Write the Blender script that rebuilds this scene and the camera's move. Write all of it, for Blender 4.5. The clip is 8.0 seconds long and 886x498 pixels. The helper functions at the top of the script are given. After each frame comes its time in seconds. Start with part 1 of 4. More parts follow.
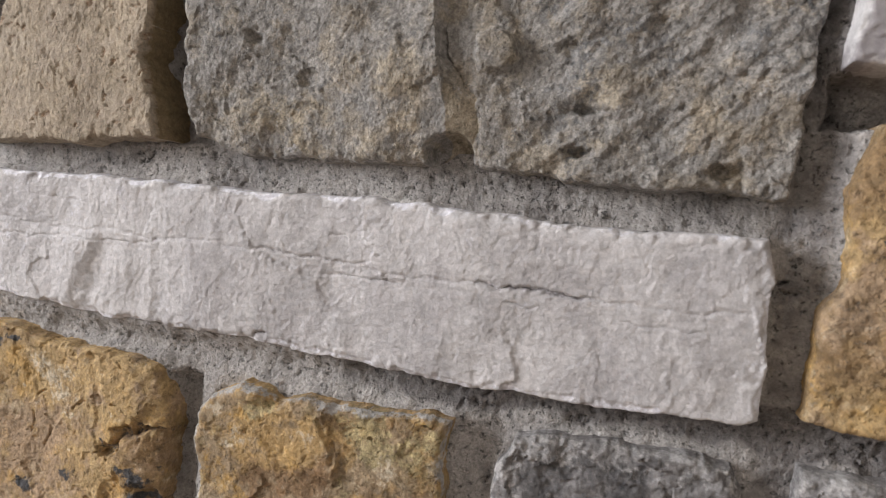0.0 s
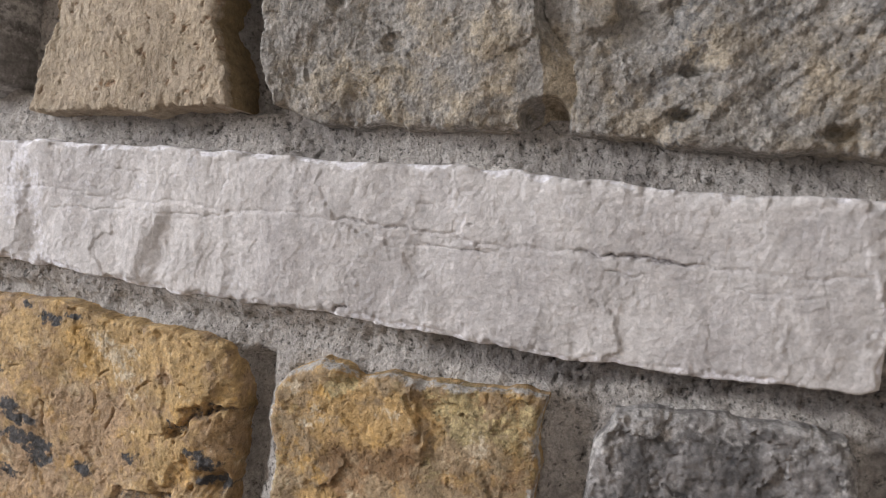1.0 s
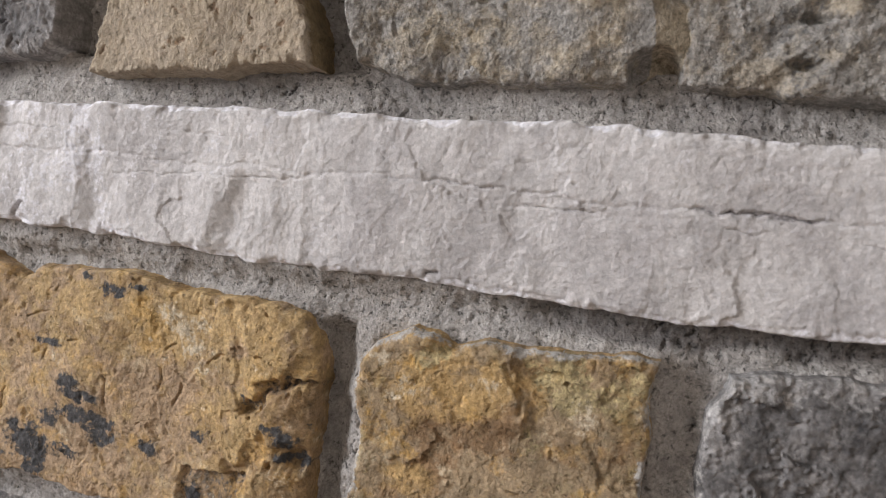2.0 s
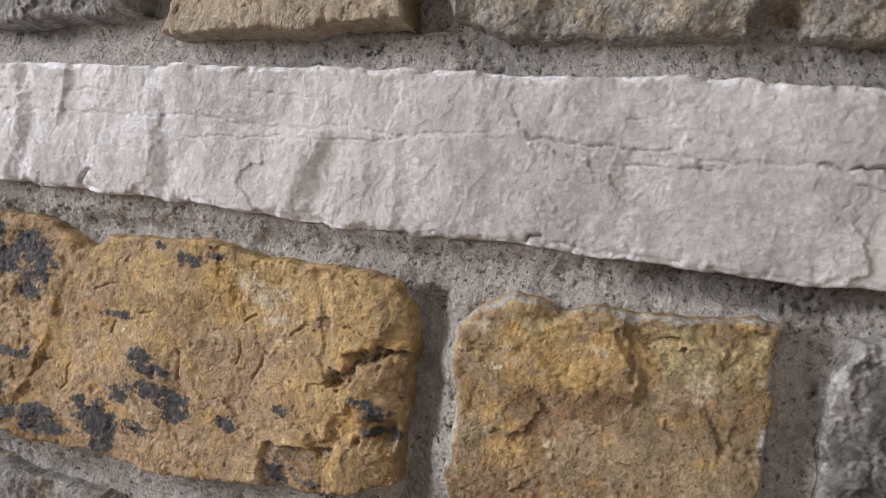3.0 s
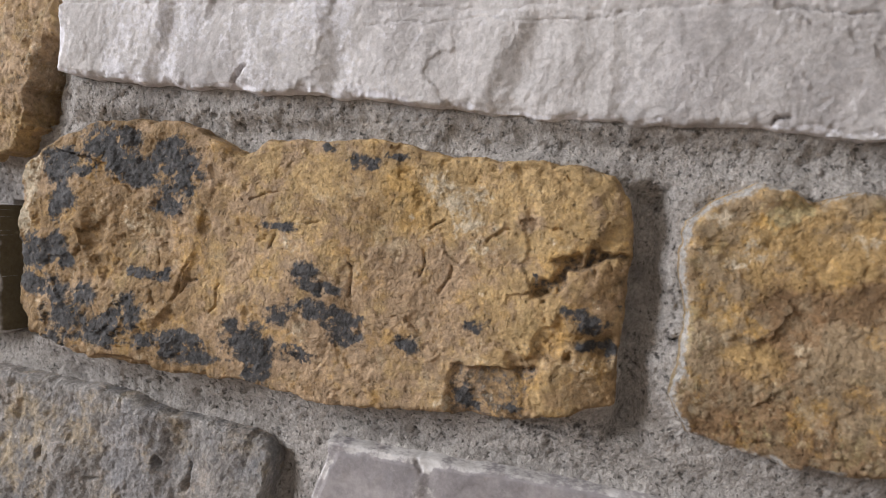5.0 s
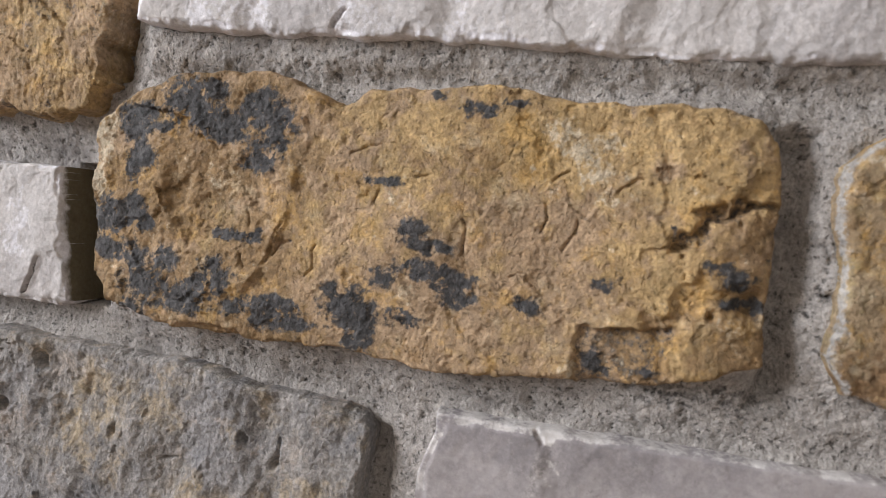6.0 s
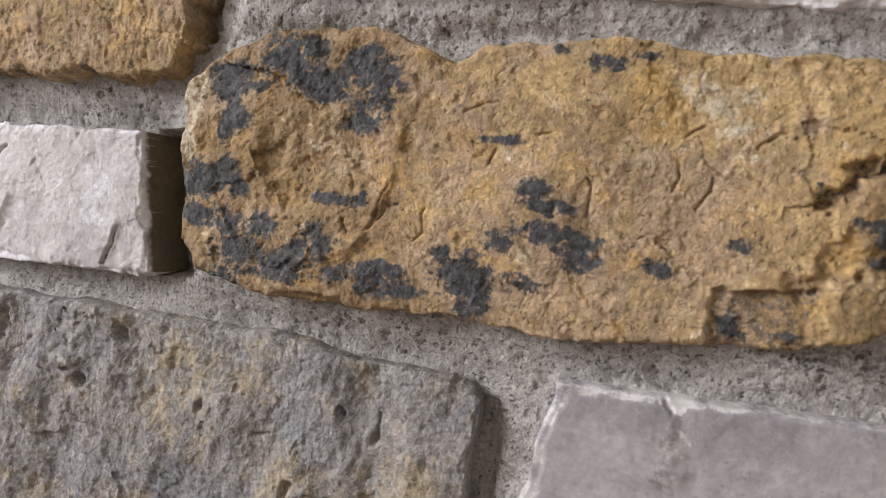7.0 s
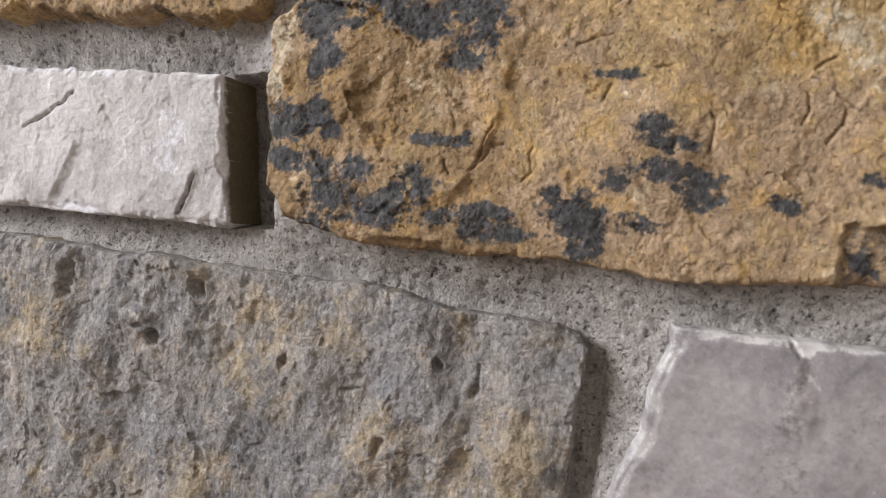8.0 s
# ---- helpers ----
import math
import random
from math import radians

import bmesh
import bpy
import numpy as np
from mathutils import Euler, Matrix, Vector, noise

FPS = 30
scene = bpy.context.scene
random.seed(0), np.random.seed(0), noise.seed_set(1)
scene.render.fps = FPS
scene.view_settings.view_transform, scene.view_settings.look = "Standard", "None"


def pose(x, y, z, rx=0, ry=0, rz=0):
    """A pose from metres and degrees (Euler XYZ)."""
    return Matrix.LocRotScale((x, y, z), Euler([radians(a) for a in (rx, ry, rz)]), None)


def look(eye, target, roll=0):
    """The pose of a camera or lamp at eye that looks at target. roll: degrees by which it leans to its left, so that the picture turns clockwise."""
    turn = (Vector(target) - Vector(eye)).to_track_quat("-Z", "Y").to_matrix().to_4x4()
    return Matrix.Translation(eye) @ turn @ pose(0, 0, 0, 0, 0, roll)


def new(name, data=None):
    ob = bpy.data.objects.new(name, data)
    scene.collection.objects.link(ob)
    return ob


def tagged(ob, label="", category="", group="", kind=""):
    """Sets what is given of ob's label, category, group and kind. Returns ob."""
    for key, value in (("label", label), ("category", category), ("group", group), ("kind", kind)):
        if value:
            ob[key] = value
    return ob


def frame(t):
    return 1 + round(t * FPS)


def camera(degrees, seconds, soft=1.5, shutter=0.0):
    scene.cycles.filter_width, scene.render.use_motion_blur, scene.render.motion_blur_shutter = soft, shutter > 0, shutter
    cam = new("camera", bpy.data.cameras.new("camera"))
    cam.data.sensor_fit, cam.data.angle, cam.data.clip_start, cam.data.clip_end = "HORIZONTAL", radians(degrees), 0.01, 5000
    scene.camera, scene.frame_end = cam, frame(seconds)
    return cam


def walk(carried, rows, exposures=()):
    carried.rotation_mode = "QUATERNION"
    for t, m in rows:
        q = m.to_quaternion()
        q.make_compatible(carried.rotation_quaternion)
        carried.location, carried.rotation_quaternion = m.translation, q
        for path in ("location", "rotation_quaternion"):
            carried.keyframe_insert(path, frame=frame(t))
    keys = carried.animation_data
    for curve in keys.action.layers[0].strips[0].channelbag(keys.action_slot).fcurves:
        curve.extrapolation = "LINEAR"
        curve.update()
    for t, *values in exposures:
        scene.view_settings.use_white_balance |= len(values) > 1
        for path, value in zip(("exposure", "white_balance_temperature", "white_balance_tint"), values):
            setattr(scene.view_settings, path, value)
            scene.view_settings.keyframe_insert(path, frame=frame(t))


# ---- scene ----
cam = camera(68.0, 8.0, soft=1.0)
cam.data.dof.use_dof = True
cam.data.dof.focus_distance = 0.295
cam.data.dof.aperture_fstop = 9.5
PATH = [
    (0, (0.2215, -0.2613, 1.5003), (0.0772, 0.2163, 1.4686), 5.25),
    (0.5, (0.2013, -0.2634, 1.4899), (0.0598, 0.2153, 1.4609), 5.22),
    (1, (0.1802, -0.2646, 1.4810), (0.0416, 0.2150, 1.4540), 5.22),
    (1.5, (0.1587, -0.2629, 1.4703), (0.0230, 0.2176, 1.4441), 5.19),
    (3, (0.0932, -0.2639, 1.4411), (-0.0353, 0.2186, 1.4162), 5.09),
    (3.5, (0.0733, -0.2639, 1.4294), (-0.0538, 0.2191, 1.4049), 5.04),
    (4, (0.0522, -0.2633, 1.4179), (-0.0725, 0.2204, 1.3950), 5.00),
    (4.5, (0.0292, -0.2617, 1.4038), (-0.0934, 0.2225, 1.3819), 5.00),
    (6, (-0.0419, -0.2510, 1.3670), (-0.1639, 0.2335, 1.3480), 4.80),
    (6.5, (-0.0665, -0.2503, 1.3584), (-0.1861, 0.2348, 1.3398), 4.80),
    (7, (-0.0894, -0.2512, 1.3484), (-0.2067, 0.2345, 1.3298), 4.78),
    (7.5, (-0.1123, -0.2517, 1.3370), (-0.2251, 0.2350, 1.3186), 4.82),
    (8, (-0.1340, -0.2510, 1.3223), (-0.2421, 0.2368, 1.3047), 4.79),
]
EXPOSURES = [(0, 0.03), (1.5, 0.0), (3.5, -0.05), (4.5, -0.09), (6.5, 0.02), (8, 0.05)]
walk(cam, [(t, look(eye, target, roll)) for t, eye, target, roll in PATH], EXPOSURES)

# ---- world and light: a window in the side wall, daylight from the left and above ----
world = bpy.data.worlds.new("world")
scene.world = world
world.use_nodes = True
sky = world.node_tree.nodes.new("ShaderNodeTexSky")
sky.sky_type, sky.sun_disc = "NISHITA", False
sky.sun_elevation, sky.sun_rotation = radians(35), radians(200)
background = world.node_tree.nodes["Background"]
background.inputs["Strength"].default_value = 0.1
world.node_tree.links.new(sky.outputs["Color"], background.inputs["Color"])

WINDOW_Y, WINDOW_Z, WINDOW_W, WINDOW_H = -1.45, 2.25, 1.2, 1.3
LEFT, RIGHT, BACK, TOP = -2.6, 2.2, -3.2, 3.1
sky_lamp = bpy.data.lights.new("window_light", "AREA")
sky_lamp.shape, sky_lamp.size, sky_lamp.size_y = "RECTANGLE", WINDOW_W, WINDOW_H
sky_lamp.energy, sky_lamp.color = 114.0, (0.98, 0.985, 1.03)
lamp_ob = new("window_light", sky_lamp)
lamp_ob.matrix_world = look((LEFT + 0.02, WINDOW_Y, WINDOW_Z), (LEFT + 1.0, WINDOW_Y, WINDOW_Z))


# ---- noise fields over the wall (x to the right, z up, metres) ----
def hashed(i, j, seed):
    h = (i.astype(np.int64) * 374761393 + j.astype(np.int64) * 668265263 + seed * 974634777) & 0xFFFFFFFF
    h = ((h ^ (h >> 13)) * 1274126177) & 0xFFFFFFFF
    h = ((h ^ (h >> 15)) * 2246822519) & 0xFFFFFFFF
    return (h ^ (h >> 16)) / 4294967295.0


def value_noise(x, z, seed):
    i, j = np.floor(x), np.floor(z)
    u, v = x - i, z - j
    u, v = u * u * u * (u * (u * 6 - 15) + 10), v * v * v * (v * (v * 6 - 15) + 10)
    a, b = hashed(i, j, seed), hashed(i + 1, j, seed)
    c, d = hashed(i, j + 1, seed), hashed(i + 1, j + 1, seed)
    return 2 * ((a * (1 - u) + b * u) * (1 - v) + (c * (1 - u) + d * u) * v) - 1


def fbm(x, z, size, octaves, seed, gain=0.5, stretch=1.0):
    """Fractal noise of about -1 to 1; stretch lengthens it upwards."""
    total, weight, amount = 0.0, 0.0, 1.0
    for n in range(octaves):
        k = 2.03**n / size
        c, s = math.cos(0.6 * n), math.sin(0.6 * n)
        zz = z / stretch
        total = total + amount * value_noise((x * c - zz * s) * k + 7.1 * n, (x * s + zz * c) * k - 3.3 * n, seed + 17 * n)
        weight += amount
        amount *= gain
    return total / weight * 1.5


def cells(x, z, size, seed):
    """Nearest and second distance (in cells), a random value of the nearest cell, and a random tilted plane in it."""
    x, z = x / size, z / size
    i, j = np.floor(x), np.floor(z)
    first, second, pick = np.full(x.shape, 9.0), np.full(x.shape, 9.0), np.zeros(x.shape)
    px, pz, lx, lz = i.copy(), j.copy(), np.zeros(x.shape), np.zeros(x.shape)
    for a in (-1, 0, 1):
        for b in (-1, 0, 1):
            p, q = i + a, j + b
            ox, oz = x - p - hashed(p, q, seed), z - q - hashed(p, q, seed + 1)
            far = np.hypot(ox, oz)
            nearer = far < first
            second = np.where(nearer, first, np.minimum(second, far))
            px, pz, lx, lz = np.where(nearer, p, px), np.where(nearer, q, pz), np.where(nearer, ox, lx), np.where(nearer, oz, lz)
            first = np.where(nearer, far, first)
    pick = hashed(px, pz, seed + 2)
    tilt = (hashed(px, pz, seed + 3) - 0.5) * lx + (hashed(px, pz, seed + 4) - 0.5) * lz
    return first, second, pick, tilt


def terraced(v, steps, sharp=0.75):
    """Flat treads with steep breaks between them, as in flaking rock."""
    v = v * steps
    low = np.floor(v)
    return (low + smooth(sharp, 1.0, v - low)) / steps


def smooth(a, b, v):
    t = np.clip((v - a) / (b - a), 0, 1)
    return t * t * (3 - 2 * t)


def inside(x, z, outline):
    """Distance to the outline, positive inside it."""
    far, within = np.full(x.shape, 9.0), np.zeros(x.shape, bool)
    for (ax, az), (bx, bz) in zip(outline, outline[1:] + outline[:1]):
        ex, ez = bx - ax, bz - az
        t = np.clip(((x - ax) * ex + (z - az) * ez) / (ex * ex + ez * ez), 0, 1)
        far = np.minimum(far, np.hypot(x - ax - t * ex, z - az - t * ez))
        if abs(ez) > 1e-9:
            within ^= ((az > z) != (bz > z)) & (x < ax + ex * (z - az) / ez)
    return np.where(within, far, -far)


def dent(x, z, cx, cz, rx, rz, seed=3, ragged=0.35, sharp=0.5):
    """1 in the middle of a ragged oval, 0 outside it."""
    r = np.hypot((x - cx) / rx, (z - cz) / rz) + ragged * fbm(x, z, 0.008, 3, seed)
    return smooth(1.0, 1.0 - sharp, r)


def groove(x, z, points, width, seed=5, ragged=0.0012):
    """1 on a ragged line, 0 a width away from it."""
    wx, wz = x + ragged * fbm(x, z, 0.006, 2, seed), z + ragged * fbm(x, z, 0.006, 3, seed + 9)
    far = np.full(x.shape, 9.0)
    for (ax, az), (bx, bz) in zip(points, points[1:]):
        ex, ez = bx - ax, bz - az
        t = np.clip(((wx - ax) * ex + (wz - az) * ez) / (ex * ex + ez * ez), 0, 1)
        far = np.minimum(far, np.hypot(wx - ax - t * ex, wz - az - t * ez))
    return smooth(width, 0.15 * width, far)


def ledge(x, z, points, rise, fall, drop, seed=8, snap=0.0022):
    """A swelling that grows over `rise` from the left up to a steep line, breaks off by `drop` and heals over `fall`."""
    zs, xs = [p[1] for p in points], [p[0] for p in points]
    s = x - np.interp(z, zs, xs) + 0.0012 * fbm(x, z, 0.006, 3, seed)
    span = smooth(zs[0] - 0.004, zs[0] + 0.002, z) * smooth(zs[-1] + 0.006, zs[-1] - 0.001, z)
    up = np.exp(np.minimum(s, 0) / rise) * (s < 0)
    slope = smooth(-0.1, 1.0, s / snap) if snap > 0.007 else 1 - (1 - np.clip(s / snap, 0, 1)) ** 2
    top = np.where(s < 0, up, 1 - slope)
    down = np.exp(-np.maximum(s - snap, 0) / fall) * slope
    return span * drop * (0.55 * top - 0.45 * down)


# ---- materials ----
def node_links(material):
    material.use_nodes = True
    return material.node_tree.nodes, material.node_tree.links


def mineral(name, colours, roughness, grain=900.0, speck=0.25, bump=0.5, sparkle=0.0, blotch=0.3, other=None, sandy=0.0, side_shade=None, mottle=0.2, pores=0.0, veils=()):
    """A rock or mortar: the body's two colours by `tone`, a dark one for stains and painted shade by its own mask, a
    third by `fleck`; grain and fine relief on top.
    """
    material = bpy.data.materials.new(name)
    nodes, links = node_links(material)
    shader = nodes["Principled BSDF"]
    place = nodes.new("ShaderNodeTexCoord").outputs["Object"]

    def noise_at(scale, detail=6.0, rough=0.68):
        node = nodes.new("ShaderNodeTexNoise")
        node.inputs["Scale"].default_value, node.inputs["Detail"].default_value, node.inputs["Roughness"].default_value = scale, detail, rough
        links.new(place, node.inputs["Vector"])
        return node.outputs["Fac"]

    def sums(kind, a, b):
        node = nodes.new("ShaderNodeMath")
        node.operation = kind
        for socket, value in zip(node.inputs, (a, b)):
            if isinstance(value, (int, float)):
                socket.default_value = value
            else:
                links.new(value, socket)
        return node.outputs[0]

    def ranged(value, low, high, to_low=0.0, to_high=1.0):
        node = nodes.new("ShaderNodeMapRange")
        node.interpolation_type = "SMOOTHSTEP"
        for socket, number in zip(list(node.inputs)[1:5], (low, high, to_low, to_high)):
            socket.default_value = number
        links.new(value, node.inputs[0])
        return node.outputs[0]

    def blend(factor, a, b, kind="MIX"):
        node = nodes.new("ShaderNodeMix")
        node.data_type, node.blend_type = "RGBA", kind
        if isinstance(factor, (int, float)):
            node.inputs["Factor"].default_value = factor
        else:
            links.new(factor, node.inputs["Factor"])
        for socket, value in ((node.inputs[6], a), (node.inputs[7], b)):
            if isinstance(value, tuple):
                socket.default_value = (*value, 1)
            else:
                links.new(value, socket)
        return node.outputs[2]

    def mask(attribute, jitter, scale, low, high):
        node = nodes.new("ShaderNodeAttribute")
        node.attribute_name = attribute
        wander = sums("MULTIPLY", sums("SUBTRACT", noise_at(scale), 0.5), jitter)
        return ranged(sums("ADD", node.outputs["Fac"], wander), low, high)

    colour = blend(mask("tone", 1.7, 150.0, 0.1, 0.9), colours[0], colours[1])
    if other:
        colour = blend(mask("hue", 2.6, 75.0, 0.25, 0.75), colour, other)
    for tint, scale, low, amount in veils:
        colour = blend(ranged(noise_at(scale, 10.0, 0.72), low, low + 0.13, 0.0, amount), colour, tint)
    # dark colour: real stains, and shade painted into cracks and pits
    stained_or_shaded = blend(ranged(noise_at(300.0, 8.0, 0.72), 0.36, 0.66), colours[2], tuple(min(1.0, 2.3 * v) for v in colours[2]))
    colour = blend(mask("stain_or_shade", 2.2, 380.0, 0.22, 0.80), colour, stained_or_shaded)
    colour = blend(mask("fleck", 1.5, 380.0, 0.38, 0.8), colour, colours[3])
    colour = blend(mask("lap", 1.6, 420.0, 0.35, 0.75), colour, (0.42, 0.405, 0.385))
    # dark brown for right-hand side faces: shade put into the colour
    if side_shade:
        colour = blend(mask("side_shade", 0.6, 300.0, 0.3, 0.7), colour, side_shade)
    patch = ranged(noise_at(70.0, 5.0), 0.25, 0.75, 1 - blotch, 1 + blotch * 0.7)
    fine = ranged(noise_at(grain, 4.0, 0.75), 0.30, 0.70, 1 - speck, 1 + speck)
    middling = ranged(noise_at(240.0, 8.0, 0.74), 0.30, 0.70, 1 - mottle, 1 + mottle)
    shade = sums("MULTIPLY", sums("MULTIPLY", patch, middling), fine)
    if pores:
        # pores are sunk by the bump and darkened: their shade is in the colour
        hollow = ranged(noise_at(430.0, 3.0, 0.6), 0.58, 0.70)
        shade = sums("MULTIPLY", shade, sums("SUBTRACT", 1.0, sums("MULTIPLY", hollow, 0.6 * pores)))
    tinted = nodes.new("ShaderNodeVectorMath")
    tinted.operation = "SCALE"
    links.new(colour, tinted.inputs[0])
    links.new(shade, tinted.inputs["Scale"])
    links.new(tinted.outputs[0], shader.inputs["Base Color"])
    links.new(ranged(noise_at(grain * 0.7), 0.3, 0.7, roughness - 0.12 - sparkle, min(1.0, roughness + 0.1)), shader.inputs["Roughness"])
    shader.inputs["Specular IOR Level"].default_value = 0.35
    height = sums("ADD", noise_at(grain * 0.8, 7.0, 0.7), sums("MULTIPLY", noise_at(grain * 2.4, 3.0), 0.5))
    if sandy:
        grains = nodes.new("ShaderNodeTexVoronoi")
        grains.inputs["Scale"].default_value = 850.0
        links.new(place, grains.inputs["Vector"])
        height = sums("SUBTRACT", height, sums("MULTIPLY", grains.outputs["Distance"], sandy))
    if pores:
        height = sums("SUBTRACT", height, sums("MULTIPLY", hollow, 1.6 * pores))
    relief = nodes.new("ShaderNodeBump")
    relief.inputs["Strength"].default_value, relief.inputs["Distance"].default_value = bump, 0.0009
    links.new(height, relief.inputs["Height"])
    links.new(relief.outputs["Normal"], shader.inputs["Normal"])
    return material


def plain(name, colour, roughness=0.8, scale=12.0, amount=0.12, metal=0.0):
    """Paint, wood or board with a little unevenness."""
    material = bpy.data.materials.new(name)
    nodes, links = node_links(material)
    shader = nodes["Principled BSDF"]
    shader.inputs["Roughness"].default_value, shader.inputs["Metallic"].default_value = roughness, metal
    texture = nodes.new("ShaderNodeTexNoise")
    texture.inputs["Scale"].default_value, texture.inputs["Detail"].default_value = scale, 6.0
    links.new(nodes.new("ShaderNodeTexCoord").outputs["Object"], texture.inputs["Vector"])
    ramp = nodes.new("ShaderNodeValToRGB")
    for element, k in zip(ramp.color_ramp.elements, (1 - amount, 1 + amount)):
        element.color = (*[min(1.0, c * k) for c in colour], 1)
    links.new(texture.outputs["Fac"], ramp.inputs[0])
    links.new(ramp.outputs[0], shader.inputs["Base Color"])
    return material


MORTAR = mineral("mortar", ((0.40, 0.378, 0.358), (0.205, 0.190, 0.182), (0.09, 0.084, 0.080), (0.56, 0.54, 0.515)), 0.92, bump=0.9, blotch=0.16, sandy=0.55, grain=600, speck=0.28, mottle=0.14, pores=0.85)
WHITE = mineral("white_limestone", ((0.61, 0.59, 0.587), (0.45, 0.43, 0.432), (0.13, 0.12, 0.12), (0.76, 0.755, 0.80)), 0.75, grain=500, speck=0.13, bump=0.65, sparkle=0.1, blotch=0.1, side_shade=(0.14, 0.115, 0.07), mottle=0.07)
SAND = mineral("beige_sandstone", ((0.42, 0.35, 0.262), (0.345, 0.285, 0.213), (0.17, 0.12, 0.08), (0.55, 0.475, 0.38)), 0.88, grain=520, speck=0.15, bump=0.75, blotch=0.15, other=(0.40, 0.335, 0.26), sandy=0.5, side_shade=(0.23, 0.17, 0.095), pores=0.35, veils=(((0.33, 0.28, 0.205), 50.0, 0.53, 0.5), ((0.52, 0.45, 0.35), 75.0, 0.55, 0.5)))
GREY = mineral("grey_rubble", ((0.285, 0.27, 0.25), (0.36, 0.31, 0.235), (0.105, 0.105, 0.105), (0.48, 0.47, 0.46)), 0.85, grain=480, speck=0.28, bump=0.85, sparkle=0.1, blotch=0.2, sandy=0.4, other=(0.30, 0.265, 0.215), pores=0.4, veils=(((0.40, 0.33, 0.23), 45.0, 0.54, 0.55), ((0.17, 0.165, 0.165), 60.0, 0.54, 0.6), ((0.46, 0.44, 0.42), 90.0, 0.57, 0.6)))
BLUEGREY = mineral("mottled_bluegrey_stone", ((0.285, 0.270, 0.258), (0.38, 0.31, 0.215), (0.13, 0.132, 0.14), (0.50, 0.48, 0.46)), 0.85, grain=460, speck=0.28, bump=0.9, sparkle=0.1, blotch=0.2, sandy=0.4, other=(0.265, 0.257, 0.258), pores=0.25, veils=(((0.42, 0.325, 0.20), 45.0, 0.54, 0.55), ((0.165, 0.168, 0.18), 32.0, 0.51, 0.7), ((0.43, 0.37, 0.32), 40.0, 0.53, 0.7), ((0.52, 0.50, 0.48), 120.0, 0.58, 0.6)))
OCHRE = mineral("ochre_ironstone", ((0.50, 0.352, 0.175), (0.305, 0.205, 0.108), (0.046, 0.0455, 0.047), (0.64, 0.545, 0.40)), 0.85, grain=460, speck=0.22, bump=0.85, sparkle=0.12, sandy=0.3, blotch=0.24, other=(0.425, 0.305, 0.195), pores=0.45, veils=(((0.54, 0.335, 0.11), 48.0, 0.52, 0.6), ((0.27, 0.17, 0.08), 62.0, 0.54, 0.65), ((0.60, 0.49, 0.33), 85.0, 0.55, 0.6), ((0.36, 0.27, 0.13), 40.0, 0.55, 0.5)))
OLIVE = mineral("olive_brown_stone", ((0.46, 0.31, 0.14), (0.265, 0.168, 0.09), (0.24, 0.195, 0.105), (0.56, 0.48, 0.36)), 0.82, grain=460, speck=0.22, bump=0.85, sparkle=0.12, sandy=0.3, blotch=0.28, other=(0.34, 0.255, 0.16), pores=0.45, veils=(((0.56, 0.33, 0.08), 52.0, 0.54, 0.65), ((0.20, 0.13, 0.07), 58.0, 0.53, 0.65), ((0.58, 0.50, 0.36), 80.0, 0.55, 0.6), ((0.30, 0.25, 0.12), 42.0, 0.54, 0.55)))
SLATE = mineral("dark_cloudy_stone", ((0.225, 0.215, 0.212), (0.115, 0.110, 0.110), (0.055, 0.055, 0.06), (0.40, 0.39, 0.385)), 0.8, grain=400, speck=0.28, bump=0.6, blotch=0.3, pores=0.3)
SMOOTH = mineral("smooth_grey_limestone", ((0.375, 0.352, 0.360), (0.295, 0.277, 0.290), (0.20, 0.188, 0.188), (0.62, 0.605, 0.60)), 0.7, grain=400, speck=0.10, bump=0.3, blotch=0.14, mottle=0.07, veils=(((0.44, 0.415, 0.42), 60.0, 0.54, 0.5), ((0.24, 0.225, 0.235), 40.0, 0.54, 0.5)))
PLASTER = plain("cream_plaster", (0.60, 0.565, 0.52))
BOARDS = plain("brown_floor", (0.24, 0.16, 0.10), 0.6)
PAINT = plain("white_paint", (0.78, 0.77, 0.75), 0.5)
GLASS = bpy.data.materials.new("window_glass")
glass_nodes, glass_links = node_links(GLASS)
glass_nodes["Principled BSDF"].inputs["Transmission Weight"].default_value = 1.0
glass_nodes["Principled BSDF"].inputs["Roughness"].default_value = 0.02


# ---- mesh helpers ----
def part(name, bm, material, parent=None, label=""):
    mesh = bpy.data.meshes.new(name)
    bm.to_mesh(mesh)
    bm.free()
    mesh.materials.append(material)
    ob = new(name, mesh)
    ob.parent = parent
    return tagged(ob, label)


def slabs(*spans, bevel=0.0):
    """Boxes, each from its lowest to its highest corner, in one bmesh."""
    bm = bmesh.new()
    for (x0, y0, z0), (x1, y1, z1) in spans:
        made = bmesh.ops.create_cube(bm, size=1.0)["verts"]
        for v in made:
            v.co = Vector(((x0 + x1) / 2 + v.co.x * (x1 - x0), (y0 + y1) / 2 + v.co.y * (y1 - y0), (z0 + z1) / 2 + v.co.z * (z1 - z0)))
    if bevel:
        bmesh.ops.bevel(bm, geom=bm.edges[:], offset=bevel, segments=2, affect="EDGES")
    return bm


